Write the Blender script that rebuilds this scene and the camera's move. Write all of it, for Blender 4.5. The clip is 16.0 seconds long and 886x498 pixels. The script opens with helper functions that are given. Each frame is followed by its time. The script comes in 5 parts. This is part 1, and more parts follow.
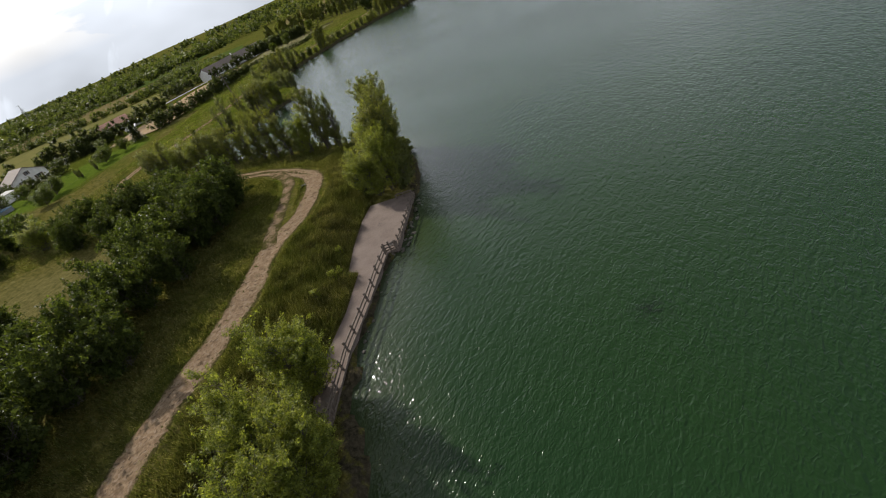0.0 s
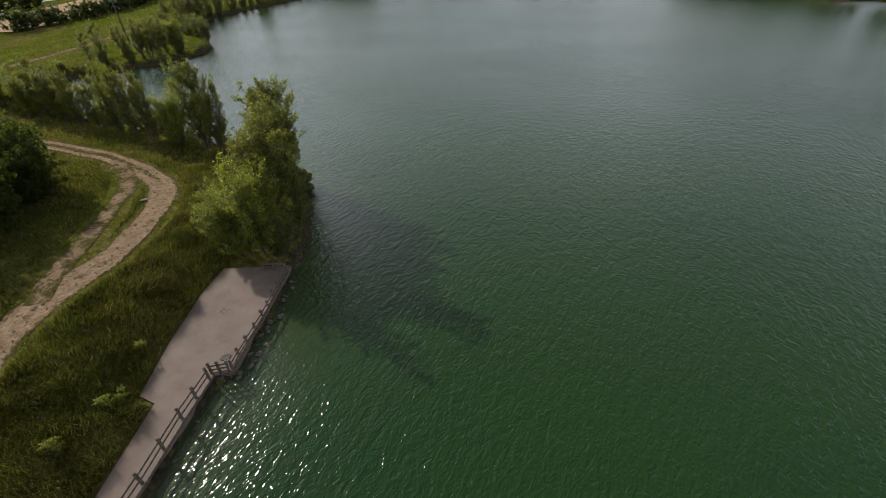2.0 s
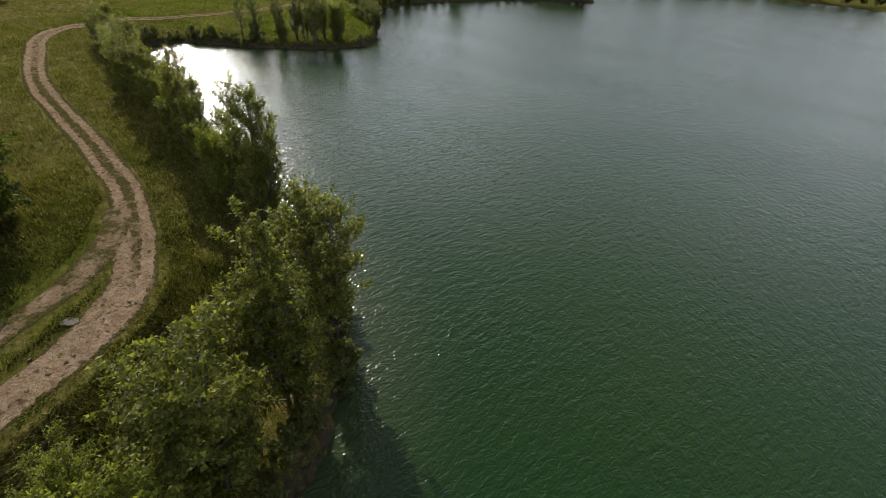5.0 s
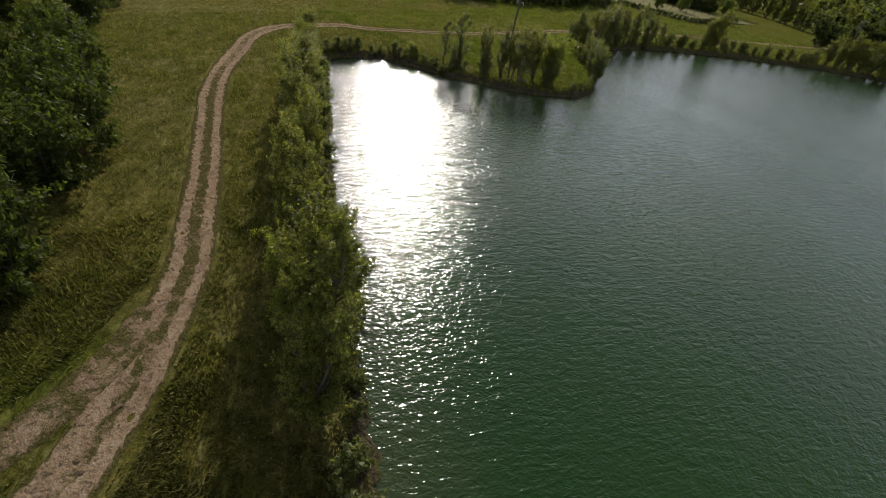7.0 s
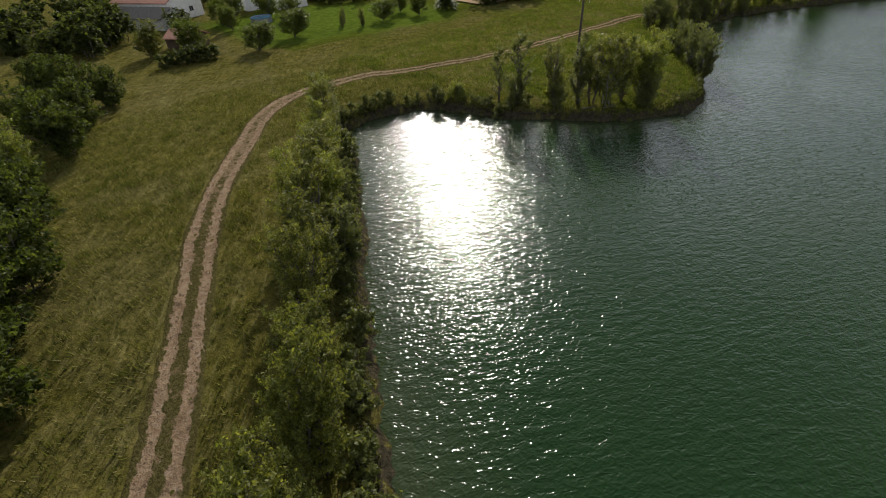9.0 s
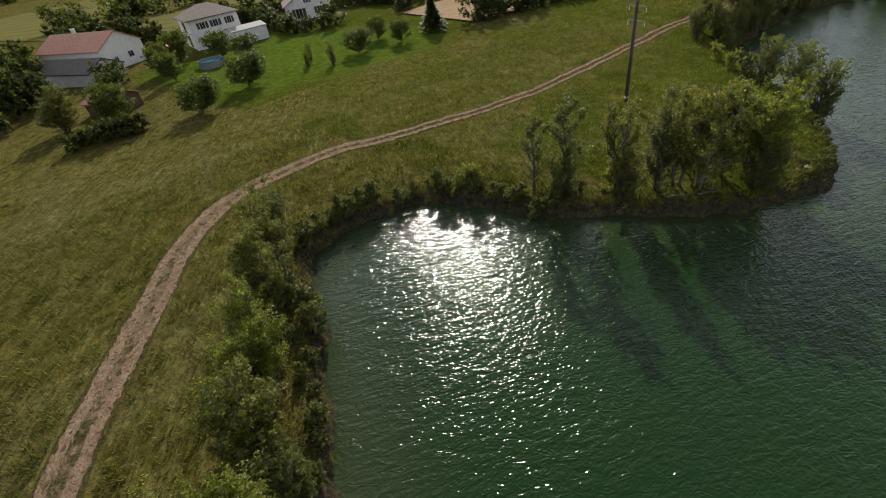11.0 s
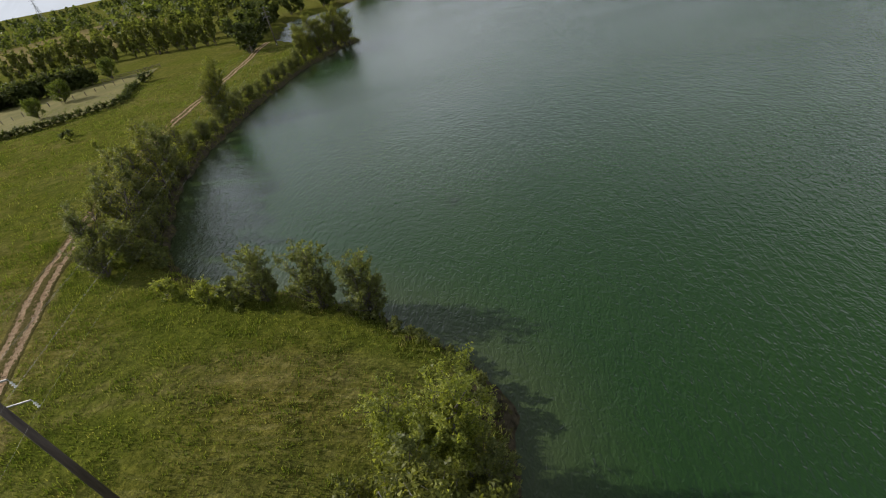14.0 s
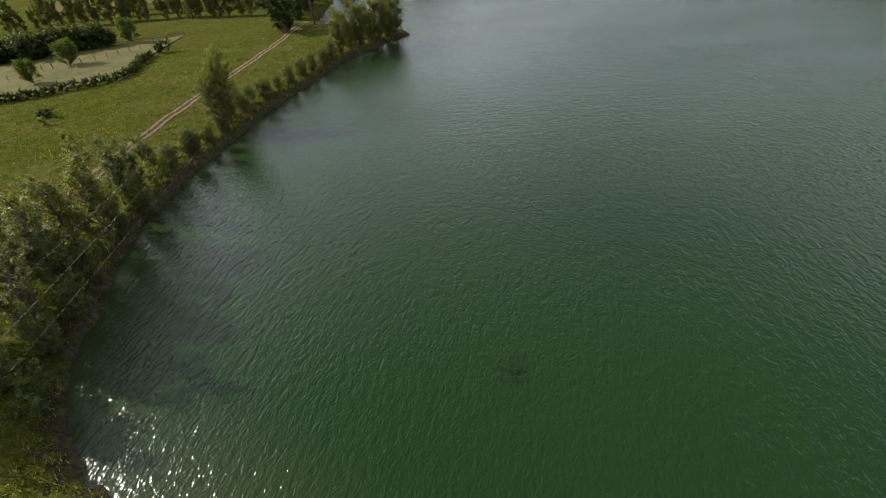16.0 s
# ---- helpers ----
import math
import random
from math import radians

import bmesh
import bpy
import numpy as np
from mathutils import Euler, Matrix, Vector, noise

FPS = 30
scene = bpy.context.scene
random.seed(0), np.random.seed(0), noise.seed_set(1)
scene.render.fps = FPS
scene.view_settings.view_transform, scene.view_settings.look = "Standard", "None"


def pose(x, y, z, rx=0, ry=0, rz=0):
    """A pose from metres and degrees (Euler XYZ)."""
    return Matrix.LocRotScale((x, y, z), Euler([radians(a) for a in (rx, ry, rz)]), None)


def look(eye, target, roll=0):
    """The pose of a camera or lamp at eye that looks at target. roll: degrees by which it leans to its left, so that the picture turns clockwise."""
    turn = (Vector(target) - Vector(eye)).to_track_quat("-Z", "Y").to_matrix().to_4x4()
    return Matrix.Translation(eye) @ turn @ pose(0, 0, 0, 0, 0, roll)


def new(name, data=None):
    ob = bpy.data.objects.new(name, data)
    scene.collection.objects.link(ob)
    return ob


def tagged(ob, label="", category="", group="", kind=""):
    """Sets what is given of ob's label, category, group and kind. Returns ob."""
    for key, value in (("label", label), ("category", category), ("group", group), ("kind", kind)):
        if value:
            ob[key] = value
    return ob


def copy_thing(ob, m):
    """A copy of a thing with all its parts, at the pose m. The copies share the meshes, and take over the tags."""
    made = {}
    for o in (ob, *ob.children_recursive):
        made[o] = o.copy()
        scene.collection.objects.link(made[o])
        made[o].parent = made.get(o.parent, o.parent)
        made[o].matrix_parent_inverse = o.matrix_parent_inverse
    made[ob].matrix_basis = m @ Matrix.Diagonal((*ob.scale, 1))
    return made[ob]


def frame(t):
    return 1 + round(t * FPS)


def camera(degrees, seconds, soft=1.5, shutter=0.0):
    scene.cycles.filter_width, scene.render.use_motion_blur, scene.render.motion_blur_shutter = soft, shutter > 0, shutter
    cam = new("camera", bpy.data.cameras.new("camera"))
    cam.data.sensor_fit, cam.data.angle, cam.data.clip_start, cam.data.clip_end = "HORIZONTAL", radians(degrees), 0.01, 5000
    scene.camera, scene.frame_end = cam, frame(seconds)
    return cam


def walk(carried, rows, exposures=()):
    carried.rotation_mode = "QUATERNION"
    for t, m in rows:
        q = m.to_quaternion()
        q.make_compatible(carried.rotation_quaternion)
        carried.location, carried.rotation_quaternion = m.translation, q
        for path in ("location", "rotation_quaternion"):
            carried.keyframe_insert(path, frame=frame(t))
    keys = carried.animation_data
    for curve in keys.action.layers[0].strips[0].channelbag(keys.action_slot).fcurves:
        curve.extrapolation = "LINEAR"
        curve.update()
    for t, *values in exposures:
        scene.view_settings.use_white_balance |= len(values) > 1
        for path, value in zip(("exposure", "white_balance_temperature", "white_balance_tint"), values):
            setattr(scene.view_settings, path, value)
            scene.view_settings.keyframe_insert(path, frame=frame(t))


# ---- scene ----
cam = camera(88.87, 16.0, soft=1.05)
PATH = [
    (0, 0, 0, 21.483, 54.617, 20.229, -2.852),
    (0.5, 0.013, 3.643, 21.489, 54.669, 13.926, -5.65),
    (1, 0.628, 7.515, 21.415, 54.43, 6.7, -5.748),
    (1.5, 1.222, 11.539, 21.695, 54.124, 2.072, -4.682),
    (2, 1.651, 15.857, 21.741, 54.098, 2.26, -4.353),
    (2.5, 1.839, 20.524, 21.685, 54.203, 0.891, -2.126),
    (3, 1.882, 25.281, 21.76, 54.046, -1.594, 1.106),
    (3.5, 1.781, 30.008, 21.7, 53.935, -3.948, 5.273),
    (4, 1.232, 34.849, 21.507, 53.782, -2.576, 8.644),
    (4.2, 0.882, 36.738, 21.326, 53.815, -2.138, 10.038),
    (6.3, -7.181, 56.059, 19.86, 53.198, -11.006, 38.32),
    (6.5, -8.18, 57.469, 19.876, 53.273, -10.883, 40.758),
    (7, -10.859, 60.957, 20.16, 53.058, -8.352, 45.335),
    (7.5, -14.151, 64.148, 20.216, 52.98, -4.855, 47.488),
    (8, -17.885, 67.113, 20, 53.133, 1.65, 47.085),
    (8.2, -19.454, 68.361, 19.979, 53.079, 3.893, 46.682),
    (10.3, -36.123, 82.425, 20.103, 52.981, 2.265, 47.136),
    (10.5, -37.986, 83.965, 20.087, 52.875, 2.762, 47.035),
    (11, -42.482, 87.944, 20.3, 52.698, 7.312, 43.83),
    (11.5, -46.718, 92.045, 20.344, 52.776, 22.607, 32.269),
    (12, -50.36, 96.297, 20.557, 52.587, 34.969, 9.777),
    (12.5, -52.828, 101.251, 20.689, 52.774, 34.876, -15.347),
    (13, -53.453, 105.927, 20.736, 54.107, 34.511, -31.541),
    (13.5, -52.681, 110.284, 20.842, 54.759, 26.951, -32.36),
    (14, -50.882, 114.457, 21.242, 54.257, 10.612, -29.414),
    (14.5, -48.789, 118.841, 21.451, 53.966, 3.847, -26.716),
    (15, -46.783, 123.419, 21.588, 53.862, -0.899, -22.712),
    (15.5, -44.957, 128.475, 21.387, 53.814, -0.33, -21.266),
    (16, -43.361, 133.873, 21.371, 53.676, 5.539, -22.345),
]
walk(cam, [(t, pose(x, y, z, rx, ry, rz)) for t, x, y, z, rx, ry, rz in PATH],
     [(0.0, 0.22), (1.5, 0.27), (2.5, 0.17), (3.6, 0.25), (6.5, 0.05), (8.0, 0.02), (10.5, 0.1), (11.0, 0.12), (11.5, 0.02), (12.0, -0.45), (12.5, 0.06), (13.0, 0.0), (13.5, -0.02), (14.0, 0.38), (14.5, 0.27), (15.0, 0.28), (15.5, 0.36), (16.0, 0.4)])

# ---- light ----
SUN_AZ, SUN_EL = -47.0, 29.0
world = bpy.data.worlds.new("sky")
scene.world = world
world.use_nodes = True
wn = world.node_tree
wn.nodes.clear()


def wnode(kind, **inputs):
    nd = wn.nodes.new(kind)
    for k, v in inputs.items():
        nd.inputs[k].default_value = v
    return nd


sky = wnode("ShaderNodeTexSky")
sky.sky_type, sky.sun_disc = "NISHITA", False
sky.sun_elevation, sky.sun_rotation = radians(SUN_EL), radians(SUN_AZ % 360)
sky.dust_density, sky.air_density = 2.0, 1.2
gen = wnode("ShaderNodeTexCoord")
sep = wnode("ShaderNodeSeparateXYZ")
wn.links.new(gen.outputs["Generated"], sep.inputs[0])
# cloud layer: directions projected on a high flat ceiling
up = wnode("ShaderNodeMath")
up.operation = "MAXIMUM"
up.inputs[1].default_value = 0.0
wn.links.new(sep.outputs["Z"], up.inputs[0])
lift = wnode("ShaderNodeMath")
lift.operation = "ADD"
lift.inputs[1].default_value = 0.5
wn.links.new(up.outputs[0], lift.inputs[0])
div = wnode("ShaderNodeVectorMath")
div.operation = "DIVIDE"
wn.links.new(gen.outputs["Generated"], div.inputs[0])
comb = wnode("ShaderNodeCombineXYZ")
comb.inputs[2].default_value = 1.0
for i in (0, 1):
    wn.links.new(lift.outputs[0], comb.inputs[i])
wn.links.new(comb.outputs[0], div.inputs[1])
cloud = wnode("ShaderNodeTexNoise", Scale=2.2, Detail=8.0, Roughness=0.55, Distortion=0.4)
wn.links.new(div.outputs[0], cloud.inputs["Vector"])
cover = wnode("ShaderNodeMapRange")
cover.inputs[1].default_value, cover.inputs[2].default_value = 0.26, 0.52
wn.links.new(cloud.outputs[0], cover.inputs[0])
tone = wnode("ShaderNodeTexNoise", Scale=2.0, Detail=3.0, Roughness=0.5)
wn.links.new(div.outputs[0], tone.inputs["Vector"])
shade = wnode("ShaderNodeMapRange")
shade.inputs[1].default_value, shade.inputs[2].default_value = 0.35, 0.65
shade.inputs[3].default_value, shade.inputs[4].default_value = 6.4, 9.2
wn.links.new(tone.outputs[0], shade.inputs[0])
# long bright streaks of higher cloud
turned = wnode("ShaderNodeMapping")
turned.inputs["Rotation"].default_value = (0, 0, radians(35))
drawn = wnode("ShaderNodeMapping")
drawn.inputs["Scale"].default_value = (2.2, 9.0, 1.0)
wn.links.new(div.outputs[0], turned.inputs[0])
wn.links.new(turned.outputs[0], drawn.inputs[0])
wisp = wnode("ShaderNodeTexNoise", Scale=1.0, Detail=4.0, Roughness=0.5, Distortion=0.3)
wn.links.new(drawn.outputs[0], wisp.inputs["Vector"])
streaks = wnode("ShaderNodeMapRange")
streaks.inputs[1].default_value, streaks.inputs[2].default_value = 0.58, 0.72
streaks.inputs[3].default_value, streaks.inputs[4].default_value = 0.0, 2.4
wn.links.new(wisp.outputs[0], streaks.inputs[0])
veil = wnode("ShaderNodeMath")
veil.operation = "ADD"
wn.links.new(shade.outputs[0], veil.inputs[0])
wn.links.new(streaks.outputs[0], veil.inputs[1])
ccol = wnode("ShaderNodeVectorMath")
ccol.operation = "SCALE"
ccol.inputs[0].default_value = (0.93, 0.99, 1.09)
# brightest some way above the horizon, greyer overhead
glow = wnode("ShaderNodeValToRGB")
els = glow.color_ramp.elements
for p_ in (0.3, 0.4, 0.5):
    els.new(p_)
for el, (p_, v_) in zip(els, ((0.0, 0.47), (0.12, 0.68), (0.3, 1.05), (0.5, 0.62), (0.9, 0.27))):
    el.position, el.color = p_, (v_, v_, v_, 1)
wn.links.new(sep.outputs["Z"], glow.inputs[0])
lit = wnode("ShaderNodeMath")
lit.operation = "MULTIPLY"
wn.links.new(veil.outputs[0], lit.inputs[0])
wn.links.new(glow.outputs[0], lit.inputs[1])
# thin cloud scatters light forward: brighter towards the sun
near_sun = wnode("ShaderNodeVectorMath")
near_sun.operation = "DOT_PRODUCT"
sa, se = radians(SUN_AZ), radians(SUN_EL)
near_sun.inputs[1].default_value = (math.sin(sa) * math.cos(se), math.cos(sa) * math.cos(se), math.sin(se))
wn.links.new(gen.outputs["Generated"], near_sun.inputs[0])
lobe = wnode("ShaderNodeMath")
lobe.operation = "POWER"
lobe.inputs[1].default_value = 5.0
pos = wnode("ShaderNodeMath")
pos.operation = "MAXIMUM"
pos.inputs[1].default_value = 0.0
wn.links.new(near_sun.outputs["Value"], pos.inputs[0])
wn.links.new(pos.outputs[0], lobe.inputs[0])
gain = wnode("ShaderNodeMath")
gain.operation = "MULTIPLY_ADD"
gain.inputs[1].default_value, gain.inputs[2].default_value = 0.8, 0.95
wn.links.new(lobe.outputs[0], gain.inputs[0])
lit2 = wnode("ShaderNodeMath")
lit2.operation = "MULTIPLY"
wn.links.new(lit.outputs[0], lit2.inputs[0])
wn.links.new(gain.outputs[0], lit2.inputs[1])
wn.links.new(lit2.outputs[0], ccol.inputs["Scale"])
mix = wnode("ShaderNodeMix")
mix.data_type = "RGBA"
low = wnode("ShaderNodeMapRange")
low.inputs[1].default_value, low.inputs[2].default_value = 0.05, 0.4
low.inputs[3].default_value, low.inputs[4].default_value = 1.0, 0.0
wn.links.new(sep.outputs["Z"], low.inputs[0])
most = wnode("ShaderNodeMath")
most.operation = "MAXIMUM"
wn.links.new(cover.outputs[0], most.inputs[0])
wn.links.new(low.outputs[0], most.inputs[1])
wn.links.new(most.outputs[0], mix.inputs[0])
wn.links.new(sky.outputs[0], mix.inputs[6])
wn.links.new(ccol.outputs[0], mix.inputs[7])
bg = wnode("ShaderNodeBackground", Strength=0.12)
wn.links.new(mix.outputs[2], bg.inputs[0])
wn.links.new(bg.outputs[0], wnode("ShaderNodeOutputWorld").inputs[0])
sun = bpy.data.lights.new("sun", "SUN")
sun.energy, sun.angle, sun.color = 4.4, radians(0.8), (1.0, 0.93, 0.82)
a, e = radians(SUN_AZ), radians(SUN_EL)
to_sun = Vector((math.sin(a) * math.cos(e), math.cos(a) * math.cos(e), math.sin(e)))
new("sun", sun).matrix_world = look(to_sun * 300, (0, 0, 0))
scene.view_settings.exposure = 0.0

# ---- materials ----


class Mat:
    """A node material with a Principled surface and short ways to add textures."""

    def __init__(self, name, colour=(0.5, 0.5, 0.5), rough=0.8, metal=0.0, spec=0.3):
        self.m = bpy.data.materials.new(name)
        self.m.use_nodes = True
        self.t = self.m.node_tree
        self.b = self.t.nodes["Principled BSDF"]
        self.b.inputs["Base Color"].default_value = (*colour, 1)
        self.b.inputs["Roughness"].default_value = rough
        self.b.inputs["Metallic"].default_value = metal
        self.b.inputs["Specular IOR Level"].default_value = spec
        self.tc = self.t.nodes.new("ShaderNodeTexCoord")

    def link(self, a, b):
        self.t.links.new(a, b)

    def coords(self, scale=(1, 1, 1), turn=0.0, space="Object"):
        """Coordinates turned by degrees about z, then scaled."""
        out = self.tc.outputs[space]
        for sc, rot in (((1, 1, 1), turn), (scale, 0.0)):
            mp = self.t.nodes.new("ShaderNodeMapping")
            mp.inputs["Scale"].default_value = sc
            mp.inputs["Rotation"].default_value = (0, 0, radians(rot))
            self.link(out, mp.inputs[0])
            out = mp.outputs[0]
        return out

    def noise(self, scale, detail=4.0, rough=0.55, vec=None, distortion=0.0):
        n = self.t.nodes.new("ShaderNodeTexNoise")
        n.inputs["Scale"].default_value, n.inputs["Detail"].default_value = scale, detail
        n.inputs["Roughness"].default_value, n.inputs["Distortion"].default_value = rough, distortion
        self.link(vec or self.tc.outputs["Object"], n.inputs["Vector"])
        return n.outputs[0]

    def ramp(self, fac, *stops):
        r = self.t.nodes.new("ShaderNodeValToRGB")
        els = r.color_ramp.elements
        while len(els) < len(stops):
            els.new(0.5)
        for el, (p, c) in zip(els, stops):
            el.position, el.color = p, (*c, 1)
        self.link(fac, r.inputs[0])
        return r.outputs[0]

    def span(self, fac, a, b, c=0.0, d=1.0):
        r = self.t.nodes.new("ShaderNodeMapRange")
        for i, v in enumerate((a, b, c, d)):
            r.inputs[i + 1].default_value = v
        self.link(fac, r.inputs[0])
        return r.outputs[0]

    def mix(self, fac, a, b, blend="MIX"):
        x = self.t.nodes.new("ShaderNodeMix")
        x.data_type, x.blend_type = "RGBA", blend
        for i, v in ((0, fac), (6, a), (7, b)):
            if isinstance(v, (int, float)):
                x.inputs[i].default_value = v
            elif isinstance(v, tuple):
                x.inputs[i].default_value = (*v, 1)
            else:
                self.link(v, x.inputs[i])
        return x.outputs[2]

    def math(self, op, a, b):
        x = self.t.nodes.new("ShaderNodeMath")
        x.operation = op
        for i, v in enumerate((a, b)):
            if isinstance(v, (int, float)):
                x.inputs[i].default_value = v
            else:
                self.link(v, x.inputs[i])
        return x.outputs[0]

    def attr(self, name):
        x = self.t.nodes.new("ShaderNodeAttribute")
        x.attribute_name = name
        return x.outputs["Fac"]

    def random(self, island=False):
        if island:
            return self.t.nodes.new("ShaderNodeNewGeometry").outputs["Random Per Island"]
        return self.t.nodes.new("ShaderNodeObjectInfo").outputs["Random"]

    def colour(self, c):
        self.link(c, self.b.inputs["Base Color"])
        return self

    def bump(self, h, strength=0.4, dist=0.05, before=None):
        x = self.t.nodes.new("ShaderNodeBump")
        x.inputs["Strength"].default_value, x.inputs["Distance"].default_value = strength, dist
        self.link(h, x.inputs["Height"])
        if before:
            self.link(before, x.inputs["Normal"])
        self.link(x.outputs[0], self.b.inputs["Normal"])
        return x.outputs[0]


def leaf_material(name, dark, light, shine=0.2, thin=0.5):
    """Leaves: each its own shade, thin enough to let light through."""
    k = Mat(name, rough=0.48, spec=shine)
    c = k.ramp(k.random(True), (0.0, dark), (0.55, tuple((p + q) / 2 for p, q in zip(dark, light))), (1.0, light))
    big = k.noise(0.7, 2.0)
    c = k.mix(k.span(big, 0.3, 0.7), c, k.mix(1.0, c, (0.62, 0.68, 0.6), "MULTIPLY"))
    own = k.random()
    c = k.mix(k.span(own, 0, 1, 0.0, 0.35), c, k.mix(1.0, c, (0.72, 0.8, 0.62), "MULTIPLY"))
    k.colour(c)
    tr = k.t.nodes.new("ShaderNodeBsdfTranslucent")
    tl = k.mix(1.0, c, (2.0, 2.0, 0.8), "MULTIPLY")
    k.link(tl, tr.inputs[0])
    ms = k.t.nodes.new("ShaderNodeMixShader")
    ms.inputs[0].default_value = thin
    k.link(k.b.outputs[0], ms.inputs[1])
    k.link(tr.outputs[0], ms.inputs[2])
    k.link(ms.outputs[0], k.t.nodes["Material Output"].inputs[0])
    return k.m


def bark_material(name, dark, light):
    k = Mat(name, rough=0.9)
    n = k.noise(6, 6, vec=k.coords((1, 1, 0.25)))
    k.colour(k.ramp(n, (0.3, dark), (0.7, light)))
    k.bump(n, 0.6, 0.03)
    return k.m


LEAF_POPLAR = leaf_material("poplar_leaves", (0.076, 0.082, 0.022), (0.25, 0.25, 0.066))
LEAF_BRIGHT = leaf_material("bright_leaves", (0.096, 0.113, 0.024), (0.3, 0.31, 0.068))
LEAF_WILLOW = leaf_material("willow_leaves", (0.085, 0.094, 0.036), (0.19, 0.2, 0.076))
LEAF_DARK = leaf_material("thicket_leaves", (0.036, 0.047, 0.014), (0.094, 0.114, 0.033), shine=0.06, thin=0.45)
LEAF_GARDEN = leaf_material("garden_leaves", (0.04, 0.055, 0.014), (0.15, 0.175, 0.045), shine=0.08)
LEAF_GROVE = leaf_material("plantation_leaves", (0.1, 0.11, 0.035), (0.165, 0.172, 0.056), shine=0.06)
LEAF_FAR = leaf_material("wood_leaves", (0.06, 0.072, 0.027), (0.088, 0.102, 0.038), shine=0.04, thin=0.5)
BARK = bark_material("bark", (0.05, 0.042, 0.035), (0.16, 0.14, 0.11))
BARK_PALE = bark_material("pale_bark", (0.12, 0.11, 0.09), (0.34, 0.32, 0.28))

# ground: meadow grass with dry patches; bare earth where the banks are steep
k = Mat("meadow", rough=1.0, spec=0.0)
fine = k.noise(9.0, 5, 0.7)
mid = k.noise(0.9, 5, 0.62, distortion=0.3)
wide = k.noise(0.09, 4, 0.55, distortion=0.5)
grass = k.ramp(mid, (0.25, (0.055, 0.057, 0.014)), (0.5, (0.126, 0.115, 0.027)), (0.75, (0.215, 0.18, 0.055)))
dry = k.ramp(mid, (0.25, (0.10, 0.095, 0.03)), (0.7, (0.22, 0.19, 0.075)))
c = k.mix(k.span(wide, 0.48, 0.66, 0, 0.75), grass, dry)
streak = k.noise(1.0, 5, 0.65, vec=k.coords((0.5, 2.6, 1), 35), distortion=0.6)
c = k.mix(k.span(streak, 0.5, 0.7, 0, 0.75), c, (0.26, 0.232, 0.095))
c = k.mix(k.span(streak, 0.28, 0.45, 0.4, 0), c, (0.04, 0.052, 0.01))
c = k.mix(k.attr("dry"), c, dry)
c = k.mix(k.attr("lush"), c, k.ramp(mid, (0.25, (0.052, 0.07, 0.01)), (0.7, (0.125, 0.143, 0.022))))
tuft = k.noise(2.6, 6, 0.72, distortion=0.4)
c = k.mix(0.8, c, k.ramp(tuft, (0.32, (0.42, 0.46, 0.42)), (0.5, (0.9, 0.9, 0.88)), (0.68, (1.35, 1.28, 1.2))), "MULTIPLY")
c = k.mix(0.55, c, k.ramp(fine, (0.3, (0.3, 0.3, 0.3)), (0.7, (1, 1, 1))), "MULTIPLY")
c = k.mix(k.attr("lawn"), c, k.mix(0.5, k.ramp(mid, (0.3, (0.06, 0.098, 0.012)), (0.7, (0.125, 0.17, 0.024))), k.ramp(fine, (0.3, (0.5, 0.5, 0.5)), (0.7, (1, 1, 1))), "MULTIPLY"))
soil = k.ramp(k.noise(3.0, 6), (0.3, (0.022, 0.02, 0.013)), (0.7, (0.085, 0.07, 0.045)))
edge = k.math("ADD", k.attr("bare"), k.span(k.noise(1.3, 4), 0.35, 0.65, -0.3, 0.3))
c = k.mix(k.span(edge, 0.35, 0.6), c, soil)
k.colour(c)
k.bump(k.mix(0.6, mid, tuft), 1.0, 0.45)
MEADOW = k.m

k = Mat("dirt_track", rough=1.0, spec=0.0)
n1, n2, n3 = k.noise(1.6, 6, 0.65), k.noise(7, 5, 0.6), k.noise(30, 3)
dirt = k.ramp(n1, (0.25, (0.19, 0.125, 0.074)), (0.5, (0.36, 0.255, 0.165)), (0.75, (0.5, 0.38, 0.26)))
dirt = k.mix(k.span(n2, 0.52, 0.62, 0, 0.6), dirt, (0.16, 0.112, 0.076))
dirt = k.mix(k.span(k.noise(2.6, 3, 0.5, distortion=0.6), 0.58, 0.66, 0, 0.75), dirt, (0.1, 0.072, 0.046))
dirt = k.mix(k.span(k.noise(3.5, 3, 0.5), 0.56, 0.7, 0, 0.6), dirt, (0.5, 0.39, 0.3))
verge = k.ramp(n2, (0.3, (0.05, 0.047, 0.016)), (0.7, (0.15, 0.13, 0.05)))
g = k.math("ADD", k.attr("grass"), k.span(k.noise(1.6, 7, 0.75), 0.3, 0.7, -0.5, 0.5))
k.colour(k.mix(k.span(g, 0.36, 0.68), dirt, verge))
k.bump(k.mix(0.3, n2, n3), 1.0, 0.55)
TRACK = k.m

k = Mat("gravel_platform", rough=0.92, spec=0.15)
n1, n2 = k.noise(0.7, 5, 0.6), k.noise(60, 3)
c = k.ramp(n1, (0.3, (0.155, 0.118, 0.1)), (0.7, (0.215, 0.17, 0.147)))
c = k.mix(0.5, c, k.ramp(n2, (0.35, (0.45, 0.45, 0.45)), (0.65, (1.1, 1.1, 1.1))), "MULTIPLY")
c = k.mix(k.span(k.noise(0.35, 5), 0.6, 0.75, 0, 0.5), c, (0.16, 0.14, 0.12))
k.colour(c)
k.bump(n2, 0.4, 0.02)
GRAVEL = k.m

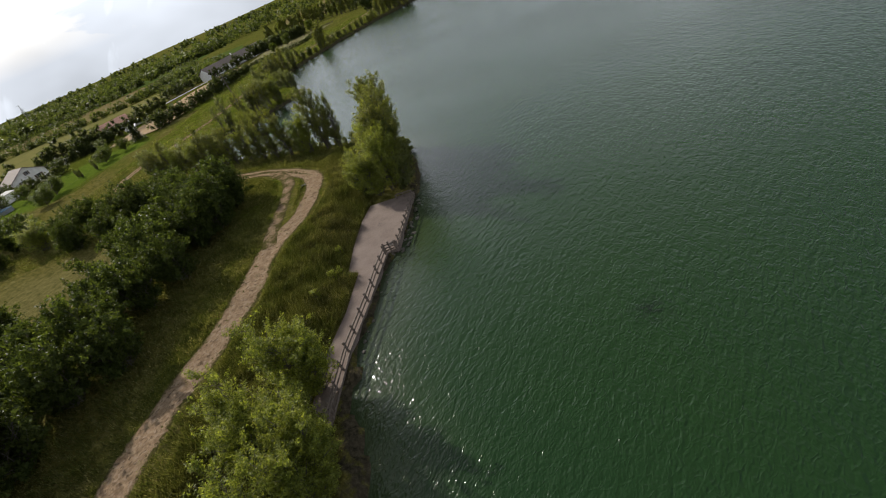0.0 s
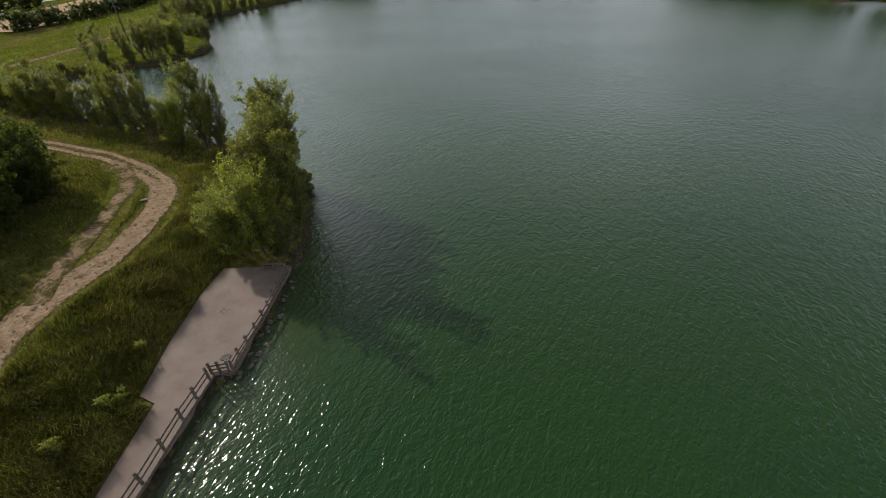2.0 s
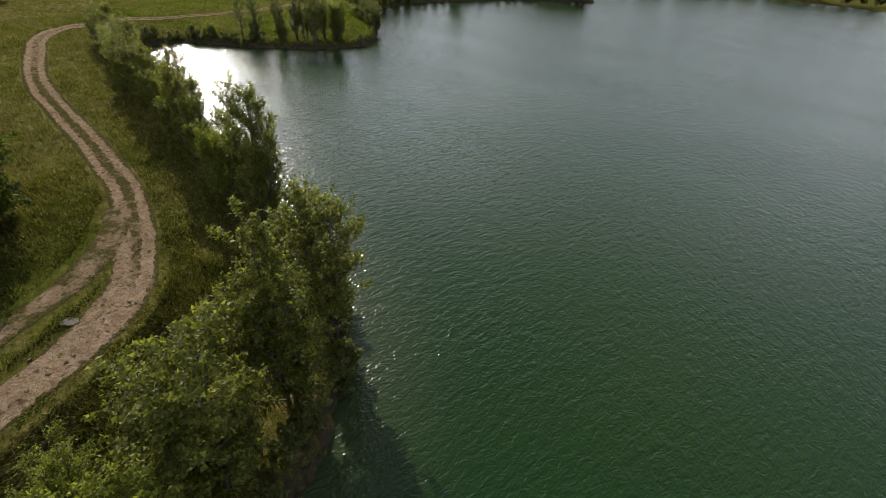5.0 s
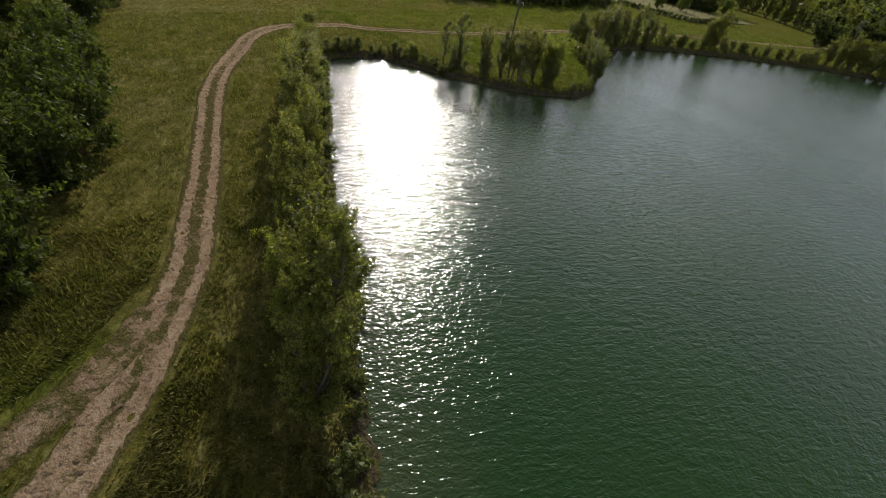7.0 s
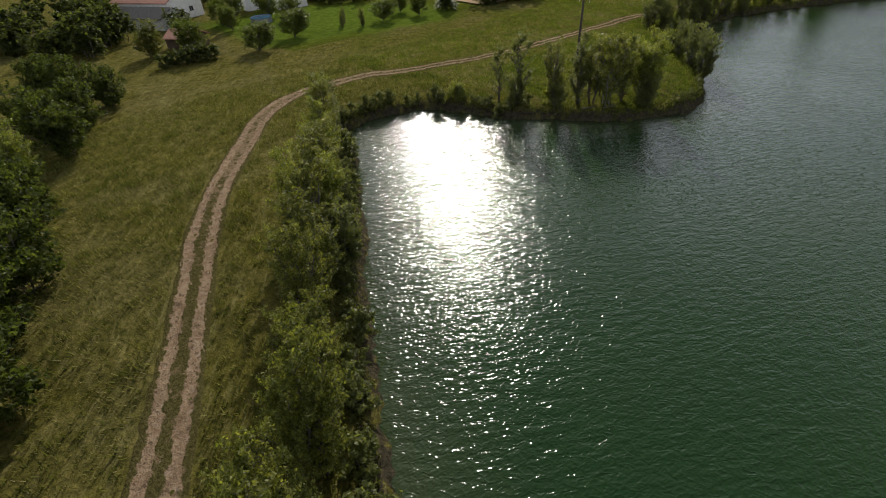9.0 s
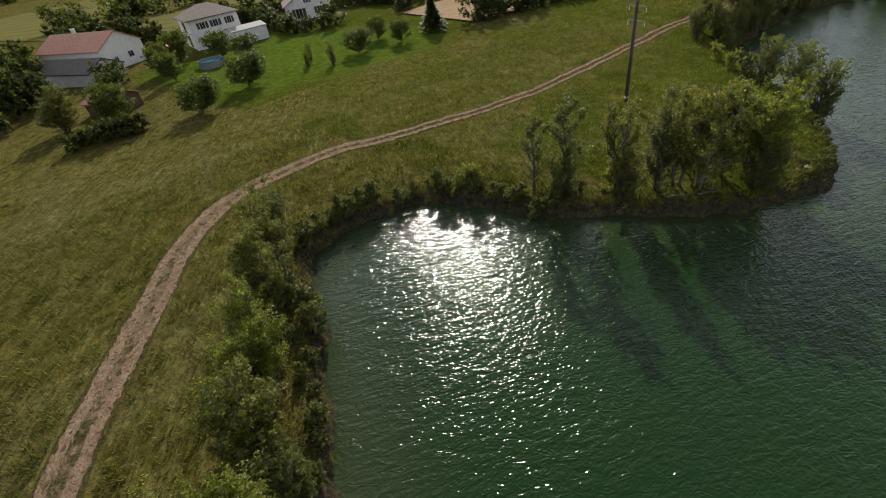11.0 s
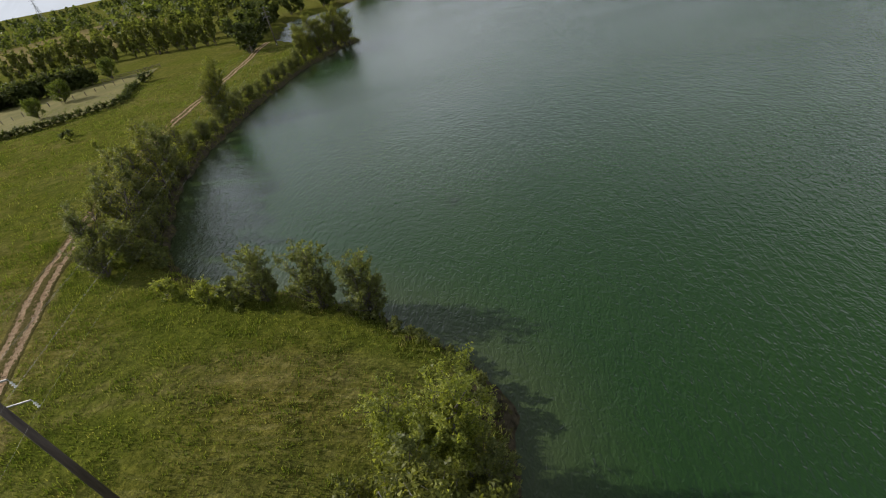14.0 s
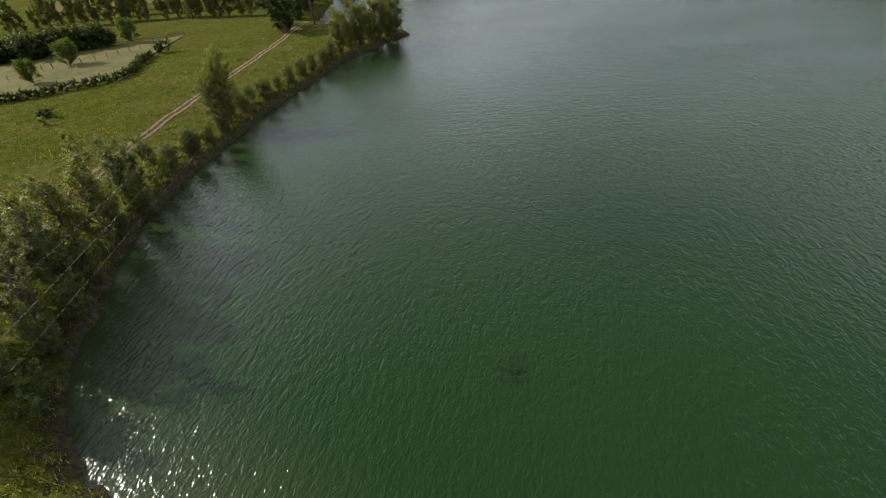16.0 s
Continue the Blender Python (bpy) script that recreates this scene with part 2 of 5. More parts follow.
# lake: dark green body of water with wind ripples
k = Mat("lake_water", rough=0.115, spec=0.5)
k.b.inputs["IOR"].default_value = 1.333
depth = k.noise(0.018, 4, 0.6, distortion=0.4)
c = k.ramp(depth, (0.3, (0.0088, 0.0272, 0.0082)), (0.55, (0.0105, 0.0318, 0.0062)), (0.75, (0.0168, 0.0342, 0.0058)))
c = k.mix(k.attr("shallow"), c, (0.045, 0.055, 0.026))
# drowned weed beds just under the surface
for wx_, wy_, wr_ in ((6.1, 19.4, 1.5), (-35.0, 148.6, 1.4)):
    d_ = k.t.nodes.new("ShaderNodeVectorMath")
    d_.operation = "DISTANCE"
    d_.inputs[1].default_value = (wx_, wy_, 0)
    k.link(k.tc.outputs["Object"], d_.inputs[0])
    bed = k.math("MULTIPLY", k.span(d_.outputs["Value"], wr_, 0.2), k.span(k.noise(2.2, 5, 0.65), 0.42, 0.58))
    c = k.mix(k.math("MULTIPLY", bed, 0.75), c, (0.004, 0.008, 0.004))
k.colour(c)


def crest(n):
    """Turns noise into sharp-crested wavelets."""
    f = k.math("ABSOLUTE", k.math("SUBTRACT", n, 0.5), 0.0)
    return k.math("SUBTRACT", 1.0, k.math("MULTIPLY", f, 2.0))


w1 = k.noise(1.0, 1, 0.45, vec=k.coords((2.5, 0.85, 1), 30), distortion=0.6)
w2 = crest(k.noise(1.0, 0, 0.5, vec=k.coords((3.6, 1.9, 1), 46), distortion=0.8))
w3 = k.noise(1.0, 0, 0.5, vec=k.coords((9.0, 5.0, 1), 14), distortion=0.4)
w4 = k.noise(1.0, 1, 0.45, vec=k.coords((2.6, 1.1, 1), -28), distortion=0.5)
gust = k.span(k.noise(0.03, 3, 0.5, vec=k.coords((1, 2.2, 1), 20)), 0.3, 0.7, 0.7, 1.05)
hgt = k.math("ADD", k.math("ADD", k.math("MULTIPLY", w1, 0.72), k.math("MULTIPLY", w2, 0.3)), k.math("ADD", k.math("MULTIPLY", w3, 0.22), k.math("MULTIPLY", w4, 0.42)))
k.bump(k.math("MULTIPLY", hgt, gust), 1.0, 0.097)
WATER = k.m


def plain(name, dark, light, scale=3.0, rough=0.8, bump=0.2, metal=0.0, spec=0.3, stretch=(1, 1, 1)):
    q = Mat(name, rough=rough, metal=metal, spec=spec)
    n = q.noise(scale, 6, 0.6, vec=q.coords(stretch))
    own = q.random()
    c = q.ramp(n, (0.3, dark), (0.7, light))
    c = q.mix(q.span(own, 0, 1, 0, 0.3), c, q.mix(1.0, c, (0.7, 0.7, 0.7), "MULTIPLY"))
    q.colour(c)
    q.bump(n, bump, 0.02)
    return q.m


def striped(name, dark, light, turn, width, rough=0.95):
    """Mown or tilled fields: rows with uneven tone."""
    q = Mat(name, rough=rough, spec=0.0)
    w = q.t.nodes.new("ShaderNodeTexWave")
    w.inputs["Scale"].default_value, w.inputs["Distortion"].default_value = 0.314 / width, 2.0
    w.inputs["Detail"].default_value = 3.0
    q.link(q.coords((1, 1, 1), turn), w.inputs[0])
    n = q.noise(0.15, 6, 0.65)
    f = q.math("ADD", q.math("MULTIPLY", w.outputs["Fac"], 0.2), q.math("MULTIPLY", n, 0.8))
    q.colour(q.ramp(f, (0.25, dark), (0.7, light)))
    q.bump(q.noise(2.0, 4), 0.6, 0.1)
    return q.m


WOOD_GREY = plain("weathered_wood", (0.065, 0.048, 0.038), (0.19, 0.15, 0.122), 7, stretch=(1, 1, 1))
WOOD_POLE = plain("creosoted_wood", (0.035, 0.028, 0.023), (0.115, 0.092, 0.075), 5, stretch=(1, 1, 0.1))
STONE = plain("riprap_stone", (0.04, 0.036, 0.03), (0.15, 0.13, 0.105), 4, bump=0.5)
RENDER_WHITE = plain("white_render", (0.62, 0.6, 0.56), (0.78, 0.76, 0.72), 1.2)
RENDER_GREY = plain("grey_render", (0.42, 0.41, 0.39), (0.6, 0.58, 0.55), 1.0)
TILE_RED = plain("pink_clay_tiles", (0.36, 0.17, 0.12), (0.55, 0.29, 0.21), 2.5, bump=0.5)
TILE_BROWN = plain("brown_clay_tiles", (0.13, 0.1, 0.085), (0.24, 0.19, 0.16), 2.5, bump=0.5)
SHEET_DARK = plain("fibre_cement", (0.042, 0.04, 0.038), (0.085, 0.08, 0.076), 1.5)
SHUTTER = plain("brown_shutter", (0.07, 0.045, 0.03), (0.12, 0.08, 0.055), 6)
GLASS = Mat("window_glass", (0.03, 0.035, 0.04), 0.05, spec=0.6).m
STEEL = plain("galvanised_steel", (0.2, 0.2, 0.2), (0.32, 0.32, 0.32), 4, rough=0.5, metal=0.7)
PORCELAIN = Mat("insulator_glass", (0.5, 0.5, 0.47), 0.3, spec=0.5).m
POOL_BLUE = plain("pool_liner", (0.05, 0.2, 0.34), (0.09, 0.3, 0.46), 2, rough=0.15)
POOL_WALL = plain("pool_wall", (0.16, 0.17, 0.18), (0.3, 0.31, 0.32), 5)
CONCRETE = plain("concrete", (0.3, 0.29, 0.27), (0.45, 0.44, 0.41), 2)
ASPHALT = plain("asphalt", (0.1, 0.1, 0.1), (0.17, 0.165, 0.16), 2)
STUBBLE = striped("stubble", (0.25, 0.175, 0.105), (0.38, 0.285, 0.18), 12, 2.2)
WHEAT = striped("ripening_wheat", (0.105, 0.105, 0.036), (0.165, 0.15, 0.055), 60, 9)
FALLOW = striped("fallow_field", (0.1, 0.086, 0.038), (0.17, 0.135, 0.06), 30, 6)
CROP = striped("green_crop", (0.045, 0.07, 0.017), (0.075, 0.1, 0.026), 75, 5)
DRY_GRASS = plain("dry_paddock_grass", (0.092, 0.09, 0.03), (0.16, 0.14, 0.055), 0.25, rough=0.95, spec=0.05, bump=0.4)

# ---- land ----


def part(name, bm, material, parent=None, label="", smooth=False):
    """Links a bmesh as one mesh object, under a thing if given."""
    me = bpy.data.meshes.new(name)
    if isinstance(bm, tuple):
        me.from_pydata(*bm)
    else:
        bm.to_mesh(me)
        bm.free()
    me.materials.append(material)
    if smooth:
        me.polygons.foreach_set("use_smooth", [True] * len(me.polygons))
    ob = new(name, me)
    if parent:
        ob.parent = parent
    if label:
        tagged(ob, label)
    return ob


def empty(name, m=None):
    ob = new(name)
    if m:
        ob.matrix_world = m
    return ob


# the lake's shore, from the south along the west bank to the far side
SHORE_W = [(-4, -260), (-10, -80), (-9.5, -20), (-11.0, 5), (-11.5, 13), (-13.4, 19), (-13.3, 24), (-12.45, 28), (-11.4, 33.9), (-10.1, 34.9),
           (-8.7, 44.6), (-8.2, 49), (-8.8, 54), (-10.5, 60), (-15, 65.5), (-23, 71), (-31, 75.5), (-40, 80.5), (-49, 86),
           (-58, 92), (-66, 96.3), (-70.6, 99), (-71.4, 103), (-69.6, 108.5), (-66, 111), (-60, 112.6), (-53, 117), (-47, 121.8)]
SHORE_N = [(-44.2, 127), (-43.9, 131), (-45.4, 135.5), (-48.2, 141), (-53, 148), (-58, 152.5), (-60, 157), (-60.7, 164),
           (-58.8, 180), (-53.8, 191.3), (-43.8, 208.6), (-29, 229), (-15, 241), (-8.5, 244), (-10, 252), (-20, 262), (-24, 285), (-9, 332),
           (12, 338), (28, 344), (74, 374), (140, 385), (165, 330), (140, 268), (107, 210), (112, 194), (115, 172), (121, 140),
           (140, 60), (150, -40), (120, -180), (60, -280)]
LAKE = np.array(SHORE_W + SHORE_N, float)


def seg_distance(px, py, poly, closed=True):
    a = poly
    b = np.roll(poly, -1, axis=0) if closed else poly[1:]
    if not closed:
        a = poly[:-1]
    best = np.full(px.shape, 1e9)
    for (ax, ay), (bx, by) in zip(a, b):
        dx, dy = bx - ax, by - ay
        s = np.clip(((px - ax) * dx + (py - ay) * dy) / (dx * dx + dy * dy), 0, 1)
        best = np.minimum(best, np.hypot(px - ax - s * dx, py - ay - s * dy))
    return best


def inside(px, py, poly):
    hit = np.zeros(px.shape, bool)
    for (ax, ay), (bx, by) in zip(poly, np.roll(poly, -1, axis=0)):
        cross = (ay > py) != (by > py)
        hit ^= cross & (px < (bx - ax) * (py - ay) / (by - ay + 1e-12) + ax)
    return hit


def wobble(x, y, size, seed=0.0):
    """Smooth cheap noise, about -1 to 1, for numpy arrays."""
    u, v = x / size + seed, y / size - seed * 1.7
    return (np.sin(u * 1.9 + 1.3 * np.sin(v * 1.1 + seed)) + np.sin(v * 2.3 + 1.7 * np.sin(u * 0.9)) + np.sin((u + v) * 3.1 + seed)) / 3


PLATFORM = np.array([(-16.6, 4), (-16.2, 16), (-15.6, 24), (-14.75, 27.5), (-14.2, 32.6), (-15.3, 33.2), (-15.3, 37.1), (-14.9, 42), (-14.2, 44.9),
                     (-8.95, 44.6), (-10.4, 34.55), (-11.5, 34.35), (-12.1, 31.2), (-12.65, 28), (-13.7, 23), (-14.2, 18), (-14.5, 12), (-14.5, 4)], float)
# middle line of the dirt track
TRACK_LINE = np.array([(-23.5, -60), (-26.8, -10), (-28.3, 8), (-28.2, 16), (-27.6, 20.7), (-26.8, 24.4), (-25.7, 28), (-25.0, 32), (-25.0, 36), (-24.8, 39.5), (-23.8, 42.5), (-22.6, 45.6), (-22.1, 49), (-22.1, 52.5),
                       (-22.8, 55.6), (-24.2, 58.4), (-26.3, 60.6), (-29.0, 63), (-34, 66.6), (-42, 70.7), (-51, 74.9), (-60, 79.2), (-68, 84.4), (-75, 89.6), (-80, 94.2), (-82.8, 100), (-82.3, 107.8),
                       (-79.8, 114), (-77.0, 120), (-74.2, 127), (-72.8, 134), (-71.7, 146), (-71.1, 157), (-70.2, 166), (-67.6, 179), (-63.4, 194.5), (-56.6, 212),
                       (-48.5, 229.2), (-38, 252), (-32.3, 267.8), (-27, 280)], float)
SPUR_LINE = np.array([(-25.0, 40.6), (-25.5, 43.6), (-25.7, 46.5), (-26.0, 50), (-26.4, 53.6), (-26.9, 56.8), (-27.9, 59.4), (-29.4, 61.8), (-31.6, 64.2)], float)


def smooth_line(pts, step=0.5):
    """A Catmull-Rom line through the points, at even steps."""
    out = []
    p = np.vstack([2 * pts[0] - pts[1], pts, 2 * pts[-1] - pts[-2]])
    for i in range(1, len(p) - 2):
        k = max(2, int(np.hypot(*(p[i + 1] - p[i])) / step))
        for s in np.arange(k) / k:
            out.append(0.5 * (2 * p[i] + (p[i + 1] - p[i - 1]) * s + (2 * p[i - 1] - 5 * p[i] + 4 * p[i + 1] - p[i + 2]) * s ** 2
                              + (3 * p[i] - p[i - 1] - 3 * p[i + 1] + p[i + 2]) * s ** 3))
    return np.array(out)


def ground_height(x, y):
    x, y = np.asarray(x, float), np.asarray(y, float)
    d = seg_distance(x, y, LAKE)
    d = np.where(inside(x, y, LAKE), -d, d)
    d = d + 0.45 * wobble(x, y, 2.3, 3.0) + 0.25 * wobble(x, y, 0.9, 5.0)
    z = np.interp(d, [-40, -7, -1.6, 0, 0.3, 1.0, 5, 13, 40], [-6, -2.6, -0.9, -0.12, 0.6, 1.0, 1.45, 1.85, 1.95])
    z = z + np.where(d > 2, 0.12 * wobble(x, y, 6.0, 1.0) + 0.06 * wobble(x, y, 1.9, 2.0), 0) * np.clip((d - 2) / 4, 0, 1)
    far = np.clip((np.hypot(x + 40, y - 100) - 900) / 2600, 0, 1)
    z = z + far ** 1.5 * (30 + 22 * wobble(x, y, 900.0, 2.0))
    near = (x < 5) & (x > -40) & (y > -5) & (y < 60)
    if np.any(near):
        dp = seg_distance(x, y, PLATFORM)
        dp = np.where(inside(x, y, PLATFORM), 0, dp)
        low = 0.3 + np.interp(dp, [0, 0.4, 2.2, 6, 8], [0, 0.12, 0.8, 1.75, 1.9])
        z = np.where(near & (d > -0.6), np.minimum(np.where(dp < 0.01, 0.3, z), low), z)
    return z


def gz(x, y):
    return float(ground_height(np.array([x]), np.array([y]))[0])


def axis(lo, hi, step, end_lo, end_hi):
    core = list(np.arange(lo, hi + step / 2, step))
    s, v = step, hi
    while v < end_hi:
        s *= 1.22
        v += s
        core.append(v)
    s, v = step, lo
    while v > end_lo:
        s *= 1.22
        v -= s
        core.insert(0, v)
    return np.array(core)


gx, gy = axis(-126, 0, 0.62, -3900, 3900), axis(2, 262, 0.62, -3900, 3900)
GX, GY = np.meshgrid(gx, gy)
GZ = ground_height(GX.ravel(), GY.ravel())
nx, ny = len(gx), len(gy)
quad = (np.arange(ny - 1)[:, None] * nx + np.arange(nx - 1)[None, :]).ravel()
me = bpy.data.meshes.new("ground")
me.from_pydata(np.stack([GX.ravel(), GY.ravel(), GZ], 1).tolist(), [], np.stack([quad, quad + 1, quad + nx + 1, quad + nx], 1).tolist())
me.materials.append(MEADOW)
me.polygons.foreach_set("use_smooth", [True] * len(me.polygons))
fx, fy = GX.ravel(), GY.ravel()
shore_d = seg_distance(fx, fy, LAKE)
bare = np.clip(1.15 - shore_d / 1.7, 0, 1) * 0.7 + 0.6 * np.exp(-((fx + 46.0) ** 2 + (fy - 128.5) ** 2) / 3.0) + 0.3 * np.exp(-((fx + 66.5) ** 2 / 16 + (fy - 130.5) ** 2 / 30)) * (wobble(fx, fy, 1.5) > 0)
lush = np.clip(np.exp(-((fx + 30.5) ** 2 / 14 + (fy - 55) ** 2 / 60)) * 1.1 + 0.8 * np.exp(-((fx + 29.5) ** 2 / 3 + (fy - 28) ** 2 / 160)) + 0.95 * ((fx > -69) & (fy > 118) & (fy < 165)) * np.clip(0.65 + 0.7 * wobble(fx, fy, 7), 0, 1)
               + 0.75 * (fy > 162) * np.clip((fy - 162) / 8, 0, 1) * np.clip(0.75 + 0.5 * wobble(fx, fy, 8), 0, 1) + 0.9 * ((fx < -104) & (fx > -152) & (fy > 110) & (fy < 162)) + 0.8 * ((fx < -84) & (fx > -150) & (fy > 112) & (fy < 230)) * np.clip(0.6 + wobble(fx, fy, 9), 0, 1) * np.clip((-84 - fx) / 12, 0, 1), 0, 1)
parched = np.clip(1.3 * np.exp(-((fx + 63) ** 2 / 200 + (fy - 51) ** 2 / 70)) + 0.7 * np.exp(-((fx + 54) ** 2 / 90 + (fy - 122) ** 2 / 40)) * (0.5 + 0.5 * wobble(fx, fy, 3)), 0, 1)
# a trodden path to the gardens and old wheel ruts across the peninsula
walkway = seg_distance(fx, fy, np.array([(-84, 97.5), (-90, 99.2), (-102.7, 103.2), (-114.8, 102.6), (-135, 109.2), (-156, 115.7)], float), closed=False)
ruts = np.minimum(seg_distance(fx, fy, np.array([(-76, 118), (-70.4, 120.9), (-64.5, 121.7), (-57, 123.8)], float), closed=False),
                  seg_distance(fx, fy, np.array([(-72, 143.5), (-64.5, 141.9), (-56.4, 138.9), (-51, 134.5)], float), closed=False))
ruts = np.exp(-((ruts - 0.8) / 0.38) ** 2)
parched = np.clip(parched + 0.8 * np.exp(-(walkway / 0.7) ** 2) + 0.7 * ruts, 0, 1)
bare = bare + 0.28 * np.exp(-(walkway / 0.5) ** 2) + 0.3 * ruts * (0.6 + 0.4 * wobble(fx, fy, 2.0))
lush = lush * (1 - 0.7 * ruts)
LAWN_RING = np.array([(-148, 108), (-133, 110), (-112, 108.5), (-108, 114), (-108.5, 121), (-104.5, 128), (-101.5, 136), (-100, 144), (-108, 152), (-122, 152.5), (-133, 147), (-146, 140), (-146, 122)], float)
mown = np.where(inside(fx, fy, LAWN_RING), np.clip(0.45 + seg_distance(fx, fy, LAWN_RING) / 6 + 0.2 * wobble(fx, fy, 2.0, 3.0), 0, 1), np.clip(0.45 - seg_distance(fx, fy, LAWN_RING) / 5 + 0.2 * wobble(fx, fy, 2.0, 3.0), 0, 1) * (seg_distance(fx, fy, LAWN_RING) < 3))
for name, val in (("bare", bare), ("lush", lush), ("dry", parched), ("lawn", mown)):
    at = me.attributes.new(name, "FLOAT", "POINT")
    at.data.foreach_set("value", val.astype(np.float32))
ground = tagged(new("ground", me), "meadow ground with tall grass and eroded lake banks", "ground", kind="structure")

# water sheet, denser near the west shore for its shallow tint
wx, wy = axis(-74, 10, 2.0, -90, 260), axis(-10, 250, 2.0, -420, 520)
WX, WY = np.meshgrid(wx, wy)
me = bpy.data.meshes.new("lake_water")
q = (np.arange(len(wy) - 1)[:, None] * len(wx) + np.arange(len(wx) - 1)[None, :]).ravel()
me.from_pydata(np.stack([WX.ravel(), WY.ravel(), np.zeros(WX.size)], 1).tolist(), [], np.stack([q, q + 1, q + len(wx) + 1, q + len(wx)], 1).tolist())
me.materials.append(WATER)
sd = seg_distance(WX.ravel(), WY.ravel(), LAKE)
at = me.attributes.new("shallow", "FLOAT", "POINT")
at.data.foreach_set("value", (np.clip(1 - sd / 7, 0, 1) ** 1.5 * 0.7).astype(np.float32))
tagged(new("lake", me), "green wind-rippled lake water", "lake", kind="structure")


def ribbon(name, line, half, profile, lift, label, seed=0.0):
    """A draped strip along a line; profile gives grass share and depth across it."""
    pts = smooth_line(line, 0.25)
    tang = np.gradient(pts, axis=0)
    tang /= np.hypot(tang[:, 0], tang[:, 1])[:, None]
    nrm = np.stack([-tang[:, 1], tang[:, 0]], 1)
    across = np.linspace(-1, 1, 29)
    wid = half * (1 + 0.10 * wobble(pts[:, 0], pts[:, 1], 4.0, seed)) if np.isscalar(half) else half(pts)
    P = pts[:, None, :] + nrm[:, None, :] * (across[None, :, None] * wid[:, None, None])
    X, Y = P[..., 0].ravel(), P[..., 1].ravel()
    A = np.tile(across, len(pts)) * np.repeat(wid, len(across))
    g, dep = profile(A, np.repeat(wid, len(across)), X, Y)
    rim = np.clip((np.abs(np.tile(across, len(pts))) - 0.74) / 0.26, 0, 1) ** 1.4
    Z = ground_height(X, Y) + lift - dep - rim * (lift + 0.06) + 0.025 * wobble(X, Y, 0.5, 1.0)
    na = len(across)
    q = (np.arange(len(pts) - 1)[:, None] * na + np.arange(na - 1)[None, :]).ravel()
    ob = part(name, (np.stack([X, Y, Z], 1).tolist(), [], np.stack([q, q + 1, q + na + 1, q + na], 1).tolist()), TRACK, smooth=True)
    at = ob.data.attributes.new("grass", "FLOAT", "POINT")
    at.data.foreach_set("value", np.maximum(g, rim).astype(np.float32))
    return tagged(ob, label, "track", kind="structure")


def track_profile(A, wid, X, Y):
    """Two ruts with a grass crown; churned to one broad bed round the bend."""
    broad = np.interp(Y, [2, 14, 57, 64], [0.7, 1, 1, 0]) * (0.8 + 0.3 * wobble(X, Y, 1.3, 2.0))
    A = A * (1 + 0.2 * np.clip((Y - 96) / 20, 0, 1))
    A = A + 0.1 * wobble(X, Y, 2.7, 4.0) + np.random.default_rng(3).normal(size=A.shape) * 0.07
    ruts = np.exp(-((np.abs(A) - 0.68) / np.interp(Y, [60, 68, 110, 125], [0.42, 0.32, 0.36, 0.3])) ** 4)
    bed = np.exp(-(np.abs(A) / (wid * 0.82)) ** 6)
    crown = np.exp(-(A / 0.7) ** 4) * np.interp(Y, [0, 60, 76, 84, 100, 118, 140], [0.45, 0.35, 0.12, 0.42, 0.45, 0.25, 0.2])
    bare_ = np.maximum(np.maximum(ruts, crown), broad * bed)
    return 1 - np.clip(bare_ * 1.15, 0, 1), 0.05 * bare_


ribbon("track", TRACK_LINE, lambda p: np.interp(p[:, 1], [10, 20, 38, 43, 47, 58, 64, 96, 116], [1.75, 1.85, 1.8, 1.65, 1.45, 1.45, 1.4, 1.45, 1.23]) * (1 + 0.09 * wobble(p[:, 0], p[:, 1], 3.0, 1.0)), track_profile, 0.07,
       "rutted pale dirt farm track through grass")
ribbon("track_spur", SPUR_LINE, 1.0, lambda A, w, X, Y: (0.42 + 0.5 * np.clip((np.abs(A) / w) ** 2, 0, 1) + 0.28 * wobble(X, Y, 1.2, 5.0), 0 * A), 0.06, "broken dirt side branch of the farm track", 3.0)

# gravel fishing platform with its edge wall
bm = bmesh.new()
ring = [(x, y) for x, y in PLATFORM]
top = [bm.verts.new((x, y, 0.45)) for x, y in ring]
low = [bm.verts.new((x, y, -1.2)) for x, y in ring]
bm.faces.new(top)
for i in range(len(ring)):
    j = (i + 1) % len(ring)
    bm.faces.new((top[i], low[i], low[j], top[j]))
bmesh.ops.recalc_face_normals(bm, faces=bm.faces)
tagged(part("platform", bm, GRAVEL), "pale compacted gravel fishing platform beside the water", "platform", kind="structure")

# ---- trees ----


def tube(bm, pts, radii, sides=6):
    """A tapered tube through points."""
    rings = []
    for i, p in enumerate(pts):
        p = Vector(p)
        d = (Vector(pts[min(i + 1, len(pts) - 1)]) - Vector(pts[max(i - 1, 0)])).normalized()
        u = d.orthogonal().normalized()
        v = d.cross(u)
        rings.append([bm.verts.new(p + (u * math.cos(6.2832 * k / sides) + v * math.sin(6.2832 * k / sides)) * radii[i]) for k in range(sides)])
    for a, b in zip(rings, rings[1:]):
        for k in range(sides):
            bm.faces.new((a[k], a[(k + 1) % sides], b[(k + 1) % sides], b[k]))
    bm.faces.new(rings[0][::-1])
    bm.faces.new(rings[-1])


